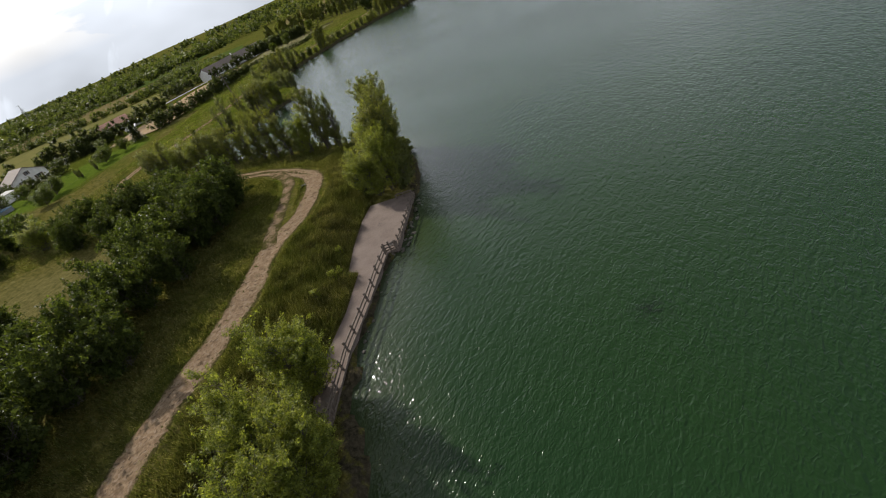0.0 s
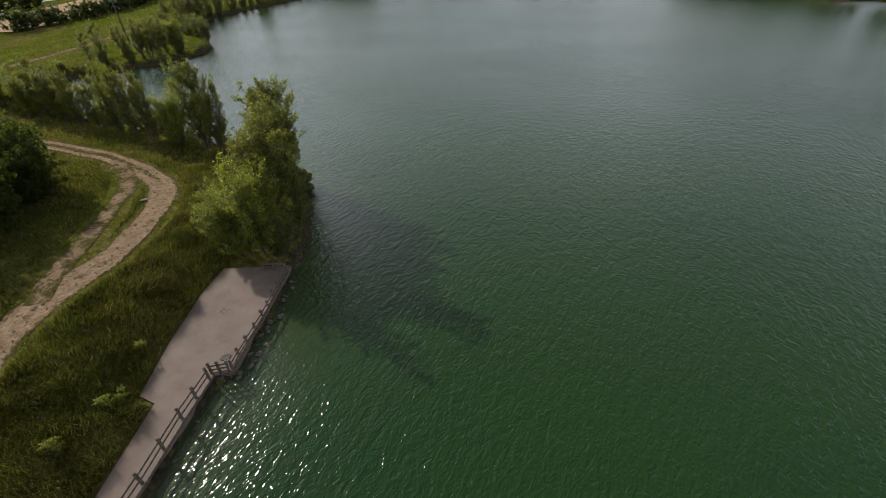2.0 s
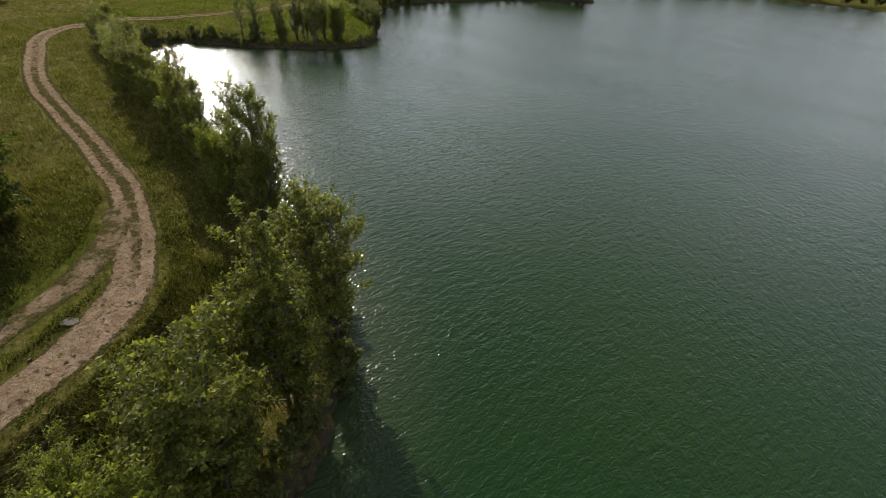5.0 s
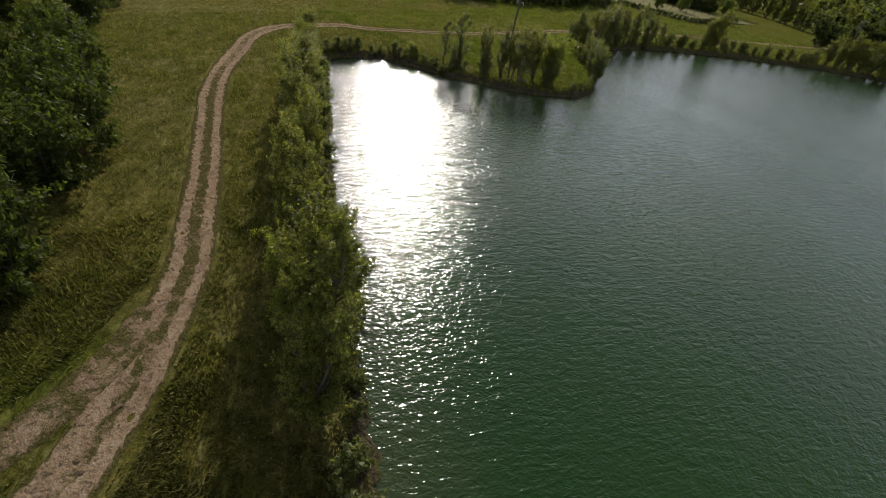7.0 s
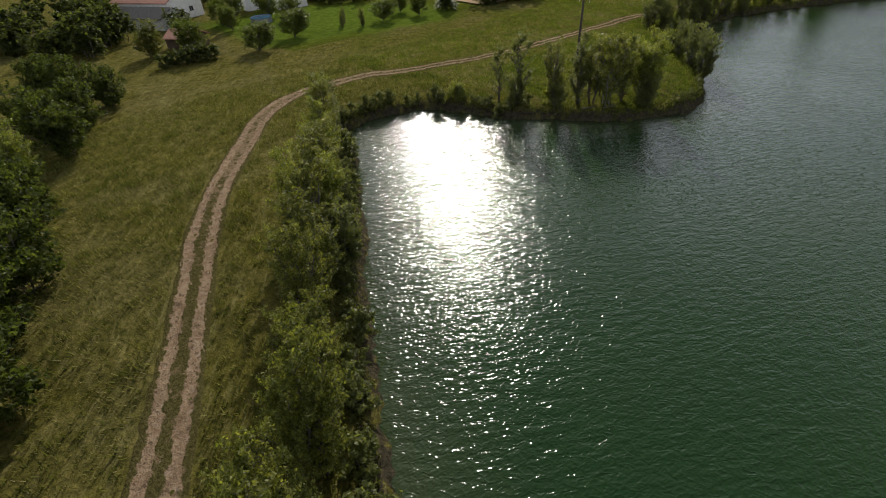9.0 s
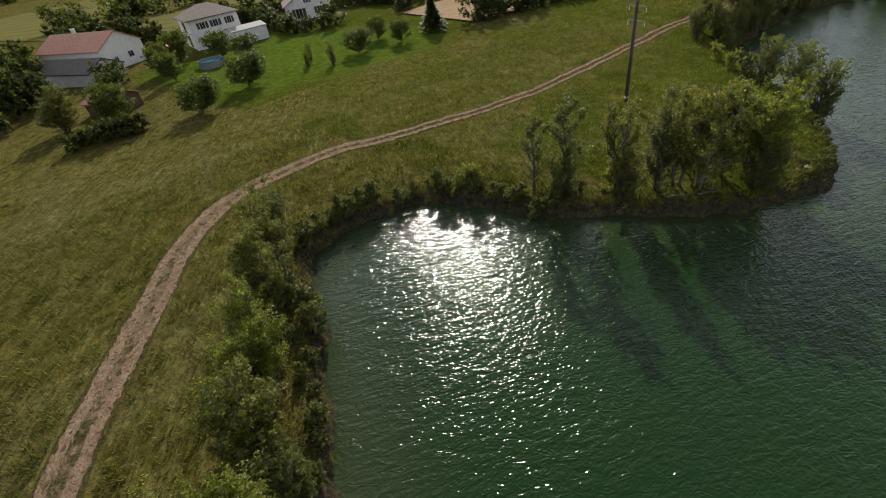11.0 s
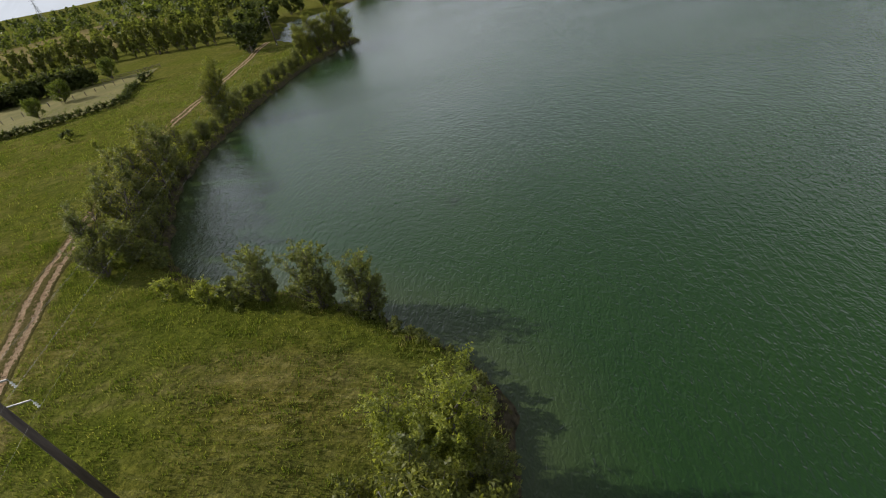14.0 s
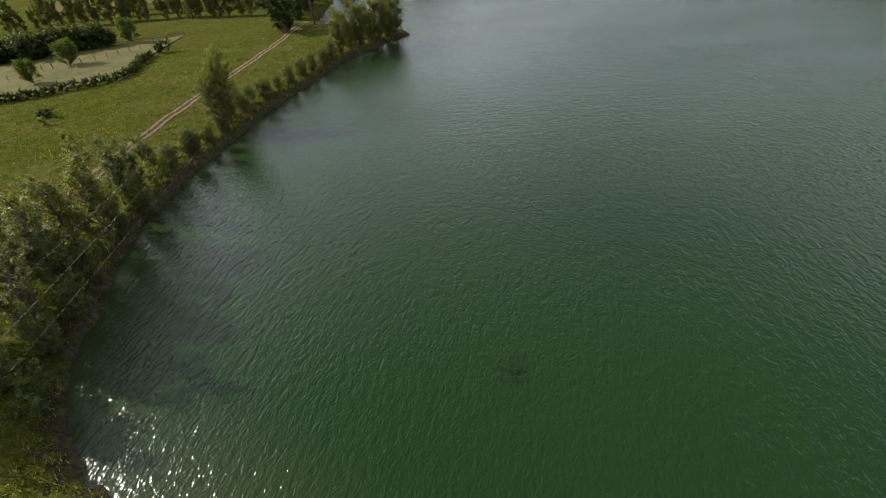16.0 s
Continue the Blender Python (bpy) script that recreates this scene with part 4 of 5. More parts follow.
# small things on the platform and in the track
bm = bmesh.new()
bmesh.ops.create_cone(bm, cap_ends=True, segments=20, radius1=0.3, radius2=0.26, depth=0.07)
cover = part("round_cover", bm, SHEET_DARK)
cover.matrix_world = pose(-11.18, 35.6, 0.46, 3, 0, 20) @ Matrix.Diagonal((1.15, 0.85, 1, 1))
tagged(cover, "small dark round cover lying on the gravel platform", "cover")
stone("flat_stone", -24.1, 54.6, gz(-24.1, 54.6) + 0.05, 0.5, 610, label="pale flat stone slab half sunk in the track", flat=0.16)
for i in range(46):
    # churned clods on the broad bend
    y_ = rnd.uniform(34, 62)
    x_ = float(np.interp(y_, [32, 39.5, 45.6, 52.5, 57, 60.6, 63], [-25.0, -24.8, -22.6, -22.1, -23.4, -26.3, -29.0])) + rnd.gauss(0, 0.6)
    stone("clod", x_, y_, gz(x_, y_) + 0.05, rnd.uniform(0.06, 0.15), 700 + i, bpy.data.materials["dirt_track"], "dry earth clod on the dirt track", "clods on the track", flat=0.5)
for i, (x, y, a_, n_) in enumerate(((-52.4, 118.7, 25, 1.7), (-50.6, 120.2, 35, 1.4), (-10.2, 53.2, 80, 1.8), (-54.6, 116.6, 50, 1.7))):
    bm = bmesh.new()
    tube(bm, [Vector((0, 0, 0)), Vector((n_ * 0.4, 0.12, 0.1)), Vector((n_ * 0.75, -0.05, 0.22)), Vector((n_, 0.1, 0.45))], [0.08, 0.065, 0.05, 0.02])
    tube(bm, [Vector((n_ * 0.5, 0.06, 0.13)), Vector((n_ * 0.7, 0.35, 0.3)), Vector((n_ * 0.85, 0.6, 0.35))], [0.04, 0.03, 0.012])
    log = part("branch", bm, BARK)
    log.matrix_world = pose(x, y, gz(x, y) + 0.06, 0, 0, a_)
    tagged(log, "grey dead branch lying on the lake bank", "branch", "dead branches")

# ---- power line ----


def power_pole(x, y, heading, height, label, base_z=None):
    """Timber pole with three cross-arms, each with two hanging insulators."""
    z0 = gz(x, y) if base_z is None else base_z
    root = empty("utility_pole", pose(x, y, z0, 0, 0, heading))
    bm = bmesh.new()
    tube(bm, [(0, 0, -1), (0, 0, height * 0.5), (0, 0, height)], [0.19, 0.16, 0.125], 12)
    part("pole", bm, WOOD_POLE, root, smooth=True)
    for lvl, half in ((height - 0.15, 0.95), (height - 1.35, 0.95), (height - 2.6, 0.95)):
        arm = part("crossarm", beam((-half, 0.16, lvl), (half, 0.16, lvl), 0.06, 0.07), STEEL, root)
        for s in (-1, 1):
            bm = bmesh.new()
            tube(bm, [(s * half, 0.16, lvl - 0.02), (s * half, 0.16, lvl - 0.45)], [0.012, 0.012], 6)
            for q in range(3):
                bmesh.ops.create_cone(bm, cap_ends=True, segments=10, radius1=0.062, radius2=0.025, depth=0.05, matrix=Matrix.Translation((s * half, 0.16, lvl - 0.17 - 0.11 * q)))
            part("insulator", bm, PORCELAIN, arm, "glass disc insulator")
    bm = bmesh.new()
    box(bm, (-0.1, -0.21, 0.35), (0.1, -0.18, 0.6), 0.01)
    part("warning_plate", bm, RENDER_WHITE, root)
    return tagged(root, label, "utility pole")


LINE_DIR = Vector((38.7, 146.0, 0)).normalized()
HEAD = -math.degrees(math.atan2(38.7, 146.0))
P_MID, P_NORTH, P_SOUTH = (-62.6, 133.0), (-26.9, 266.5), (-101.4, -14.0)
power_pole(*P_MID, HEAD, 10.2, "tall dark timber utility pole standing in the meadow")
power_pole(*P_NORTH, HEAD, 10.4, "distant timber utility pole near the track")
power_pole(*P_SOUTH, HEAD, 10.4, "timber utility pole beyond the thickets")
WIRE = plain("aluminium_wire", (0.1, 0.1, 0.09), (0.16, 0.16, 0.15), 5, rough=0.6, metal=0.3)
across_dir = Vector((LINE_DIR.y, -LINE_DIR.x, 0))
for A, B in ((P_SOUTH, P_MID), (P_MID, P_NORTH)):
    za, zb = gz(*A), gz(*B)
    for lvl in (10.25, 9.05, 7.8):
        for s in (-0.95, 0.95):
            a, b = Vector((*A, za + lvl - 0.65)) + across_dir * s, Vector((*B, zb + lvl - 0.65)) + across_dir * s
            pts = [a.lerp(b, f) - Vector((0, 0, 1.6 * 4 * f * (1 - f))) for f in np.linspace(0, 1, 29)]
            bm = bmesh.new()
            tube(bm, pts, [0.0045] * len(pts), 3)
            tagged(part("power_cable", bm, WIRE), "thin sagging aluminium power cable between poles", "cable", "cables of the power line")


def pylon(x, y, height, turn, label):
    """A lattice transmission tower: four legs, bracing, three arms."""
    root = empty("pylon", pose(x, y, gz(x, y), 0, 0, turn))
    w = lambda f: 0.11 * height * (1 - f) ** 1.4 + 0.018 * height
    bm = bmesh.new()
    lv = [0, 0.18, 0.34, 0.48, 0.6, 0.7, 0.8, 0.9, 1.0]
    for sx in (-1, 1):
        for sy in (-1, 1):
            tube(bm, [(sx * w(f), sy * w(f), f * height) for f in lv], [0.35 * (1.2 - f) for f in lv], 4)
    for f, g in zip(lv, lv[1:]):
        for sx, sy, tx, ty in ((-1, -1, 1, -1), (1, -1, 1, 1), (1, 1, -1, 1), (-1, 1, -1, -1)):
            for p, q, r, s in ((sx, sy, tx, ty), (tx, ty, sx, sy)):
                tube(bm, [(p * w(f), q * w(f), f * height), (r * w(g), s * w(g), g * height)], [0.14, 0.14], 3)
    part("tower", bm, STEEL, root)
    for f, half in ((0.68, 0.2), (0.82, 0.16), (0.96, 0.22)):
        bm = bmesh.new()
        for s in (-1, 1):
            for sy in (-1, 1):
                tube(bm, [(s * w(f), sy * w(f), f * height), (s * half * height, 0, (f + 0.015) * height)], [0.22, 0.12], 3)
            tube(bm, [(0, 0, (f + 0.05) * height), (s * half * height, 0, (f + 0.015) * height)], [0.2, 0.12], 3)
        part("crossarm", bm, STEEL, root)
    return tagged(root, label, "pylon", "transmission towers")


PYL = "far lattice steel transmission tower above the woods"


def at_bearing(az, dist, ox=-52.7, oy=110.3):
    return ox + dist * math.sin(radians(az)), oy + dist * math.cos(radians(az))


for az, dist, h in ((6.7, 640, 52), (-2.8, 1050, 50), (3.7, 1500, 50), (-9.6, 1500, 50), (-43, 2000, 48), (-62, 2300, 48)):
    pylon(*at_bearing(az, dist), h, 60, PYL)

# ---- houses ----


def house(name, x, y, turn, length, depth, wall_h, roof_h, wall, roof, label, hip=0.0, over=0.4, openings=(), chimney=None):
    """Walls, a tiled roof (gable, or hipped by that many metres), and window or door units set into the walls.
    openings: (side, along, sill, width, height, shutters); side 0 is -y, 1 +x, 2 +y, 3 -x in the house's own axes."""
    root = empty(name, pose(x, y, gz(x, y) - 0.05, 0, 0, turn))
    L, D = length / 2, depth / 2
    bm = bmesh.new()
    v = [bm.verts.new(p) for p in ((-L, -D, -0.5), (L, -D, -0.5), (L, D, -0.5), (-L, D, -0.5), (-L, -D, wall_h), (L, -D, wall_h), (L, D, wall_h), (-L, D, wall_h))]
    for f in ((0, 1, 5, 4), (1, 2, 6, 5), (2, 3, 7, 6), (3, 0, 4, 7), (4, 5, 6, 7)):
        bm.faces.new([v[i] for i in f])
    if not hip:
        for s in (-1, 1):
            t = [bm.verts.new(p) for p in ((s * L, -D, wall_h), (s * L, D, wall_h), (s * L, 0, wall_h + roof_h))]
            bm.faces.new(t)
    body = part("wall", bm, wall, root)
    bm = bmesh.new()
    o = over
    drop = roof_h / D * o
    th = 0.18
    e = [(-L - o, -D - o, wall_h - drop), (L + o, -D - o, wall_h - drop), (L + o, D + o, wall_h - drop), (-L - o, D + o, wall_h - drop)]
    r = [(-L - o + hip, 0, wall_h + roof_h), (L + o - hip, 0, wall_h + roof_h)]
    lo_ = [bm.verts.new(p) for p in e + r]
    hi_ = [bm.verts.new((p[0], p[1], p[2] + th)) for p in e + r]
    faces = ((0, 1, 5, 4), (2, 3, 4, 5), (1, 2, 5), (3, 0, 4)) if hip else ((0, 1, 5, 4), (2, 3, 4, 5))
    for f in faces:
        bm.faces.new([hi_[i] for i in f])
        bm.faces.new([lo_[i] for i in f][::-1])
    rim = ((0, 1), (1, 2), (2, 3), (3, 0)) if hip else ((0, 1), (1, 5), (5, 2), (2, 3), (3, 4), (4, 0))
    for i, j in rim:
        bm.faces.new((lo_[i], lo_[j], hi_[j], hi_[i]))
    bmesh.ops.recalc_face_normals(bm, faces=bm.faces)
    rf = part("roof", bm, roof, root)
    if chimney:
        bm = bmesh.new()
        box(bm, (chimney - 0.35, -0.3, wall_h + roof_h * 0.5), (chimney + 0.35, 0.3, wall_h + roof_h + 0.9), 0.03)
        box(bm, (chimney - 0.42, -0.37, wall_h + roof_h + 0.9), (chimney + 0.42, 0.37, wall_h + roof_h + 1.02), 0.02)
        part("chimney", bm, wall, rf)
    for side, along, sill, w_, h_, shut in openings:
        m = pose(0, 0, 0, 0, 0, (0, 90, 180, 270)[side]) @ Matrix.Translation((along, -(D if side in (0, 2) else L), sill))
        bm = bmesh.new()
        box(bm, (-w_ / 2 - 0.08, -0.05, -0.08), (w_ / 2 + 0.08, 0.02, 0))
        box(bm, (-w_ / 2 - 0.08, -0.05, h_), (w_ / 2 + 0.08, 0.02, h_ + 0.08))
        for s in (-1, 1):
            box(bm, (s * w_ / 2 - 0.05, -0.05, 0), (s * w_ / 2 + 0.05, 0.02, h_))
        box(bm, (-0.03, -0.04, 0), (0.03, 0.02, h_))
        bmesh.ops.transform(bm, matrix=m, verts=bm.verts)
        win = part("window", bm, RENDER_GREY, root)
        bm = bmesh.new()
        box(bm, (-w_ / 2, -0.02, 0), (w_ / 2, -0.005, h_))
        bmesh.ops.transform(bm, matrix=m, verts=bm.verts)
        part("pane", bm, GLASS, win)
        for s in (-1, 1) if shut else ():
            bm = bmesh.new()
            box(bm, (s * (w_ / 2 + 0.1), -0.09, -0.02), (s * (w_ / 2 + 0.1 + w_ / 2), -0.04, h_ + 0.02))
            bmesh.ops.transform(bm, matrix=m, verts=bm.verts)
            part("shutter", bm, SHUTTER, win)
    return tagged(root, label, "house")


house("house", -170.2, 108.0, 23, 20, 10, 4.2, 2.6, RENDER_WHITE, TILE_RED, "long white house with a pink clay-tile roof", over=0.3, chimney=-2,
      openings=((0, -6, 1.2, 1.0, 1.1, False), (0, 0, 1.2, 1.0, 1.1, False), (0, 5, 0.2, 1.2, 2.1, False), (1, 1.5, 1.6, 1.2, 1.0, False), (1, -2, 1.6, 0.8, 0.8, False)))
house("shed", -159.0, 102.0, 23, 19, 7, 2.4, 1.7, RENDER_GREY, SHEET_DARK, "low outbuilding with a dark fibre-cement roof beside the long house", over=0.3, openings=((1, 0, 0.1, 2.2, 2.2, False),))
house("house", -159.5, 130.5, 82, 10.5, 10.5, 6.0, 1.9, RENDER_WHITE, TILE_BROWN, "two-storey white house with a hipped brown tile roof", hip=4.6, over=0.6,
      openings=((0, -2.6, 3.9, 1.1, 1.2, True), (0, 0.2, 3.9, 1.1, 1.2, True), (0, 3.2, 3.9, 0.9, 1.2, True), (0, 3.0, 1.1, 1.0, 1.2, True), (0, -1.2, 0.6, 1.6, 1.9, False), (3, 0, 3.2, 2.4, 2.1, False), (3, 0.5, 0.3, 2.4, 2.1, False)))
house("garage", -151.2, 134.5, 82, 7.5, 6.5, 2.6, 0.5, RENDER_WHITE, CONCRETE, "flat-roofed white garage beside the two-storey house", over=0.15)
house("house", -161.0, 157.0, -28, 12, 11.5, 3.3, 2.9, RENDER_WHITE, TILE_BROWN, "white bungalow with a dark brown gable roof", over=0.5,
      openings=((0, -3, 1.0, 1.2, 1.2, True), (0, 3, 1.0, 1.2, 1.2, True), (1, -2.6, 0.3, 1.6, 2.1, True), (1, 2.6, 0.9, 1.3, 1.4, True), (1, 0, 3.5, 0.8, 1.2, True)))
house("farmhouse", -124.5, 279.0, 62, 34, 9, 3.4, 2.6, RENDER_WHITE, TILE_BROWN, "long low white farmhouse with a brown tile roof", chimney=6,
      openings=tuple((0, -13 + 4.3 * i, 0.9, 1.2, 1.4, True) for i in range(7)))
house("bungalow", -119.0, 313.0, 62, 12, 9, 3.0, 2.4, RENDER_WHITE, TILE_BROWN, "small white bungalow behind the hedge", openings=((0, 0, 1.0, 1.4, 1.2, True), (1, 0, 1, 1.4, 1.3, True)))
house("house", -152.0, 203.0, 50, 13, 9, 3.0, 2.3, RENDER_GREY, TILE_RED, "small house with a red tile roof among trees", openings=((0, -3, 1, 1.2, 1.2, True), (0, 3, 1, 1.2, 1.2, True)))
house("barn", 62.0, 620.0, 20, 26, 14, 6.0, 3.0, RENDER_GREY, SHEET_DARK, "grey farm barn among trees beyond the lake", openings=((0, 0, 0.1, 4, 4, False),))
house("garden_hut", -127.0, 100.5, 30, 6, 4.5, 2.0, 1.1, SHUTTER, TILE_RED, "little timber garden hut with a red tiled roof", over=0.3)

# round garden pool
pool = empty("swimming_pool", pose(-136.5, 119.8, gz(-136.5, 119.8)))
bm = bmesh.new()
bmesh.ops.create_cone(bm, cap_ends=False, segments=36, radius1=2.3, radius2=2.3, depth=1.2, matrix=Matrix.Translation((0, 0, 0.6)))
bmesh.ops.solidify(bm, geom=bm.faces[:], thickness=0.06)
part("wall", bm, POOL_WALL, pool)
bm = bmesh.new()
bmesh.ops.create_circle(bm, cap_ends=True, segments=36, radius=2.28, matrix=Matrix.Translation((0, 0, 0.98)))
part("water", bm, POOL_BLUE, pool, "clear blue pool water")
bm = bmesh.new()
tube(bm, [(2.33 * math.cos(6.2832 * i / 24), 2.33 * math.sin(6.2832 * i / 24), 1.2) for i in range(25)], [0.07] * 25, 6)
part("rim", bm, POOL_BLUE, pool)
tagged(pool, "round above-ground garden pool with blue water", "pool")


def car(x, y, turn, paint, label):
    root = empty("car", pose(x, y, gz(x, y), 0, 0, turn))
    bm = bmesh.new()
    prof = [(-2.1, 0.3), (2.1, 0.3), (2.1, 0.75), (1.2, 0.9), (0.6, 1.42), (-1.2, 1.45), (-1.9, 0.95), (-2.1, 0.85)]
    a = [bm.verts.new((px, -0.85, pz)) for px, pz in prof]
    b = [bm.verts.new((px, 0.85, pz)) for px, pz in prof]
    bm.faces.new(a[::-1])
    bm.faces.new(b)
    for i in range(len(prof)):
        j = (i + 1) % len(prof)
        bm.faces.new((a[i], a[j], b[j], b[i]))
    bmesh.ops.recalc_face_normals(bm, faces=bm.faces)
    bmesh.ops.bevel(bm, geom=bm.edges[:], offset=0.07, segments=2, affect="EDGES")
    part("body", bm, paint, root)
    for s in (-1, 1):
        bm = bmesh.new()
        box(bm, (-1.1, s * 0.86 - 0.01, 0.98), (0.6, s * 0.86 + 0.01, 1.32))
        part("side_window", bm, GLASS, root)
        for px in (-1.3, 1.3):
            bm = bmesh.new()
            bmesh.ops.create_cone(bm, cap_ends=True, segments=14, radius1=0.31, radius2=0.31, depth=0.2, matrix=pose(px, s * 0.8, 0.31, 90))
            part("wheel", bm, GLASS, root)
    return tagged(root, label, "car")


car(-166.5, 121.0, 60, plain("red_paint", (0.28, 0.02, 0.02), (0.34, 0.03, 0.03), 3, rough=0.25), "parked dark red car beside the house")
WHITE_PAINT = plain("white_paint", (0.7, 0.7, 0.7), (0.8, 0.8, 0.8), 3, rough=0.25)
for i, (x, y) in enumerate(((-134.5, 187.0), (-137.0, 190.0), (-139.5, 193.5), (-136.0, 195.0))):
    car(x, y, 20 + 15 * i, WHITE_PAINT, "parked white car among the hedge trees")

# ---- fields, road ----


def field(name, ring, mat, label, lift=0.0, category="field"):
    bm = bmesh.new()
    vs = [bm.verts.new((x, y, 2.16 + lift)) for x, y in ring]
    f = bm.faces.new(vs)
    if f.normal.z < 0:
        f.normal_flip()
    bmesh.ops.triangulate(bm, faces=bm.faces[:])
    bm.normal_update()
    return tagged(part(name, bm, mat), label, category, kind="structure")


field("field", [(-130, 162), (-104.3, 158.3), (-102, 170), (-101, 185), (-99, 205), (-97, 228), (-104, 250), (-112, 263), (-121, 255), (-129, 232), (-129.5, 207)], STUBBLE, "pale mown stubble field with swath lines")
field("field", [(-335, 205), (-222, 203), (-165, 214), (-140, 262), (-168, 330), (-221, 321), (-321, 318), (-385, 298)], WHEAT, "ripening olive-yellow wheat field")
field("field", [(-182, 138), (-205, 190), (-330, 200), (-420, 180), (-400, 100), (-300, 95), (-235, 112), (-190, 118)], WHEAT, "ripening wheat field behind the houses")
field("field", [(-225, 335), (-330, 332), (-420, 350), (-520, 470), (-268, 515), (-235, 385)], FALLOW, "tan fallow field beyond the hedge")
field("field", [(-270, 525), (-530, 480), (-620, 560), (-470, 690), (-300, 660)], CROP, "bright green crop field below the woods")
field("field", [(-430, 345), (-530, 460), (-760, 520), (-700, 330), (-560, 260)], CROP, "green crop field on the plain")
field("field", [(-430, 335), (-400, 190), (-560, 150), (-720, 260), (-560, 250)], FALLOW, "tan fallow field on the plain")
field("field", [(-104, 249), (-96, 243.6), (-88.7, 242), (-79.5, 241.4), (-69.4, 244.6), (-67.8, 253), (-65.6, 265), (-60, 286), (-72, 288), (-77, 287), (-88, 290), (-104, 288)], DRY_GRASS, "dry tan grass paddock behind a low hedge")
field("field", [(-130, 420), (-60, 400), (-20, 560), (-90, 780), (-200, 700)], FALLOW, "long pale field before the woods")
field("field", [(-152, 300), (-165, 335), (-225, 380), (-240, 500), (-190, 480), (-140, 350)], CROP, "green strip field beside the hedge")
ROAD = smooth_line(np.array([(-190, 140), (-176, 175), (-158, 208), (-146, 232), (-129, 258), (-108, 290), (-90, 330)], float), 6)
tn = np.gradient(ROAD, axis=0)
tn /= np.hypot(tn[:, 0], tn[:, 1])[:, None]
vs = [(p[0] + s * 2.4 * t[1], p[1] - s * 2.4 * t[0], 2.2) for p, t in zip(ROAD, tn) for s in (-1, 1)]
tagged(part("road", (vs, [], [(2 * i, 2 * i + 1, 2 * i + 3, 2 * i + 2) for i in range(len(ROAD) - 1)]), ASPHALT), "narrow grey lane between fields", "road", kind="structure")

# ---- garden and hedge plants ----
for x, y, h, w in ((-115.4, 116.7, 4.2, 1.2), (-110.6, 107.2, 4.0, 1.15), (-112.0, 135.8, 3.6, 0.95), (-115.5, 143.2, 3.4, 0.75), (-109.4, 143.6, 3.4, 0.75), (-133.5, 125.5, 3.8, 0.9), (-140, 123.5, 4.2, 1.0), (-141, 112.5, 4.5, 0.9), (-146, 117.5, 5.4, 1.0), (-134, 112, 4.2, 0.8)):
    plant("garden", x, y, h, w)
for x, y, h in ((-114.2, 127.0, 2.8), (-110.9, 129.6, 3.6), (-117.5, 129.5, 3.2), (-119.5, 141.5, 3.0)):
    plant("willow", x, y, h, h / 7, label="slender young garden tree on the lawn")


def conifer(x, y, h):
    root = empty("conifer", pose(x, y, gz(x, y)))
    rc = np.random.default_rng(int(x * 10) % 1000)
    bm = bmesh.new()
    tube(bm, [(0, 0, -0.3), (0, 0, h)], [0.14, 0.03], 6)
    P, Fc = [], []
    for lvl in np.linspace(0.12, 0.97, 12):
        rad = h * 0.52 * (1 - lvl) + 0.15
        for a_ in np.linspace(0, 6.283, 9)[:-1] + rc.uniform(0, 1):
            rr = rad * rc.uniform(0.8, 1.15)
            c_, s_ = math.cos(a_), math.sin(a_)
            tube(bm, [(0, 0, lvl * h), (c_ * rr, s_ * rr, lvl * h - 0.12 * rr)], [0.03, 0.01], 3)
            for f in np.linspace(0.25, 1, 7):
                for k_ in range(3):
                    p = np.array([c_ * rr * f, s_ * rr * f, lvl * h - 0.12 * rr * f]) + rc.normal(size=3) * 0.1
                    u = np.array([c_, s_, rc.uniform(-0.5, 0.3)]) * 0.42 + rc.normal(size=3) * 0.1
                    w_ = np.array([-s_, c_, 0]) * 0.22
                    i0 = len(P)
                    P += [(p - u).tolist(), (p + w_).tolist(), (p + u).tolist(), (p - w_).tolist()]
                    Fc.append((i0, i0 + 1, i0 + 2, i0 + 3))
    part("trunk", bm, BARK, root)
    part("crown", (P, [], Fc), LEAF_DARK, root)
    return tagged(root, "dark-green conifer at the lawn's edge", "tree")


conifer(-108.6, 151.0, 5.6)


def row(key, pts, step, h, jitter=1.0, label="", group="", hvar=0.25):
    for x, y in smooth_line(np.array(pts, float), step) if len(pts) > 2 else [np.array(pts[0]) + (np.array(pts[1]) - np.array(pts[0])) * f for f in np.linspace(0, 1, max(2, int(math.dist(*pts) / step)))]:
        k_ = h * rnd.uniform(1 - hvar, 1 + hvar)
        plant(key, x + rnd.uniform(-jitter, jitter), y + rnd.uniform(-jitter, jitter), k_, label=label, group=group)


row("far_bush", [(-105, 158), (-104, 165), (-100, 171), (-98.5, 180), (-96, 188), (-94, 205), (-92, 228)], 2.0, 2.9, 0.8, group="bushes along the stubble field", hvar=0.45)
row("far_bush", [(-186, 152), (-172, 161), (-158, 166), (-148, 171), (-139, 171), (-131, 163)], 2.2, 2.4, 0.4, "clipped green garden hedge plant", "garden hedge", 0.1)
row("far_tree", [(-150, 173), (-141, 177), (-136, 182), (-131, 190), (-131, 205), (-131, 214)], 4.5, 6, 2.0, "dark-green tree beside the lane", "trees by the lane")
row("far_tree", [(-146, 176), (-144, 186), (-143, 197)], 5, 6.5, 2.0, "dark-green tree beside the lane", "trees by the lane")
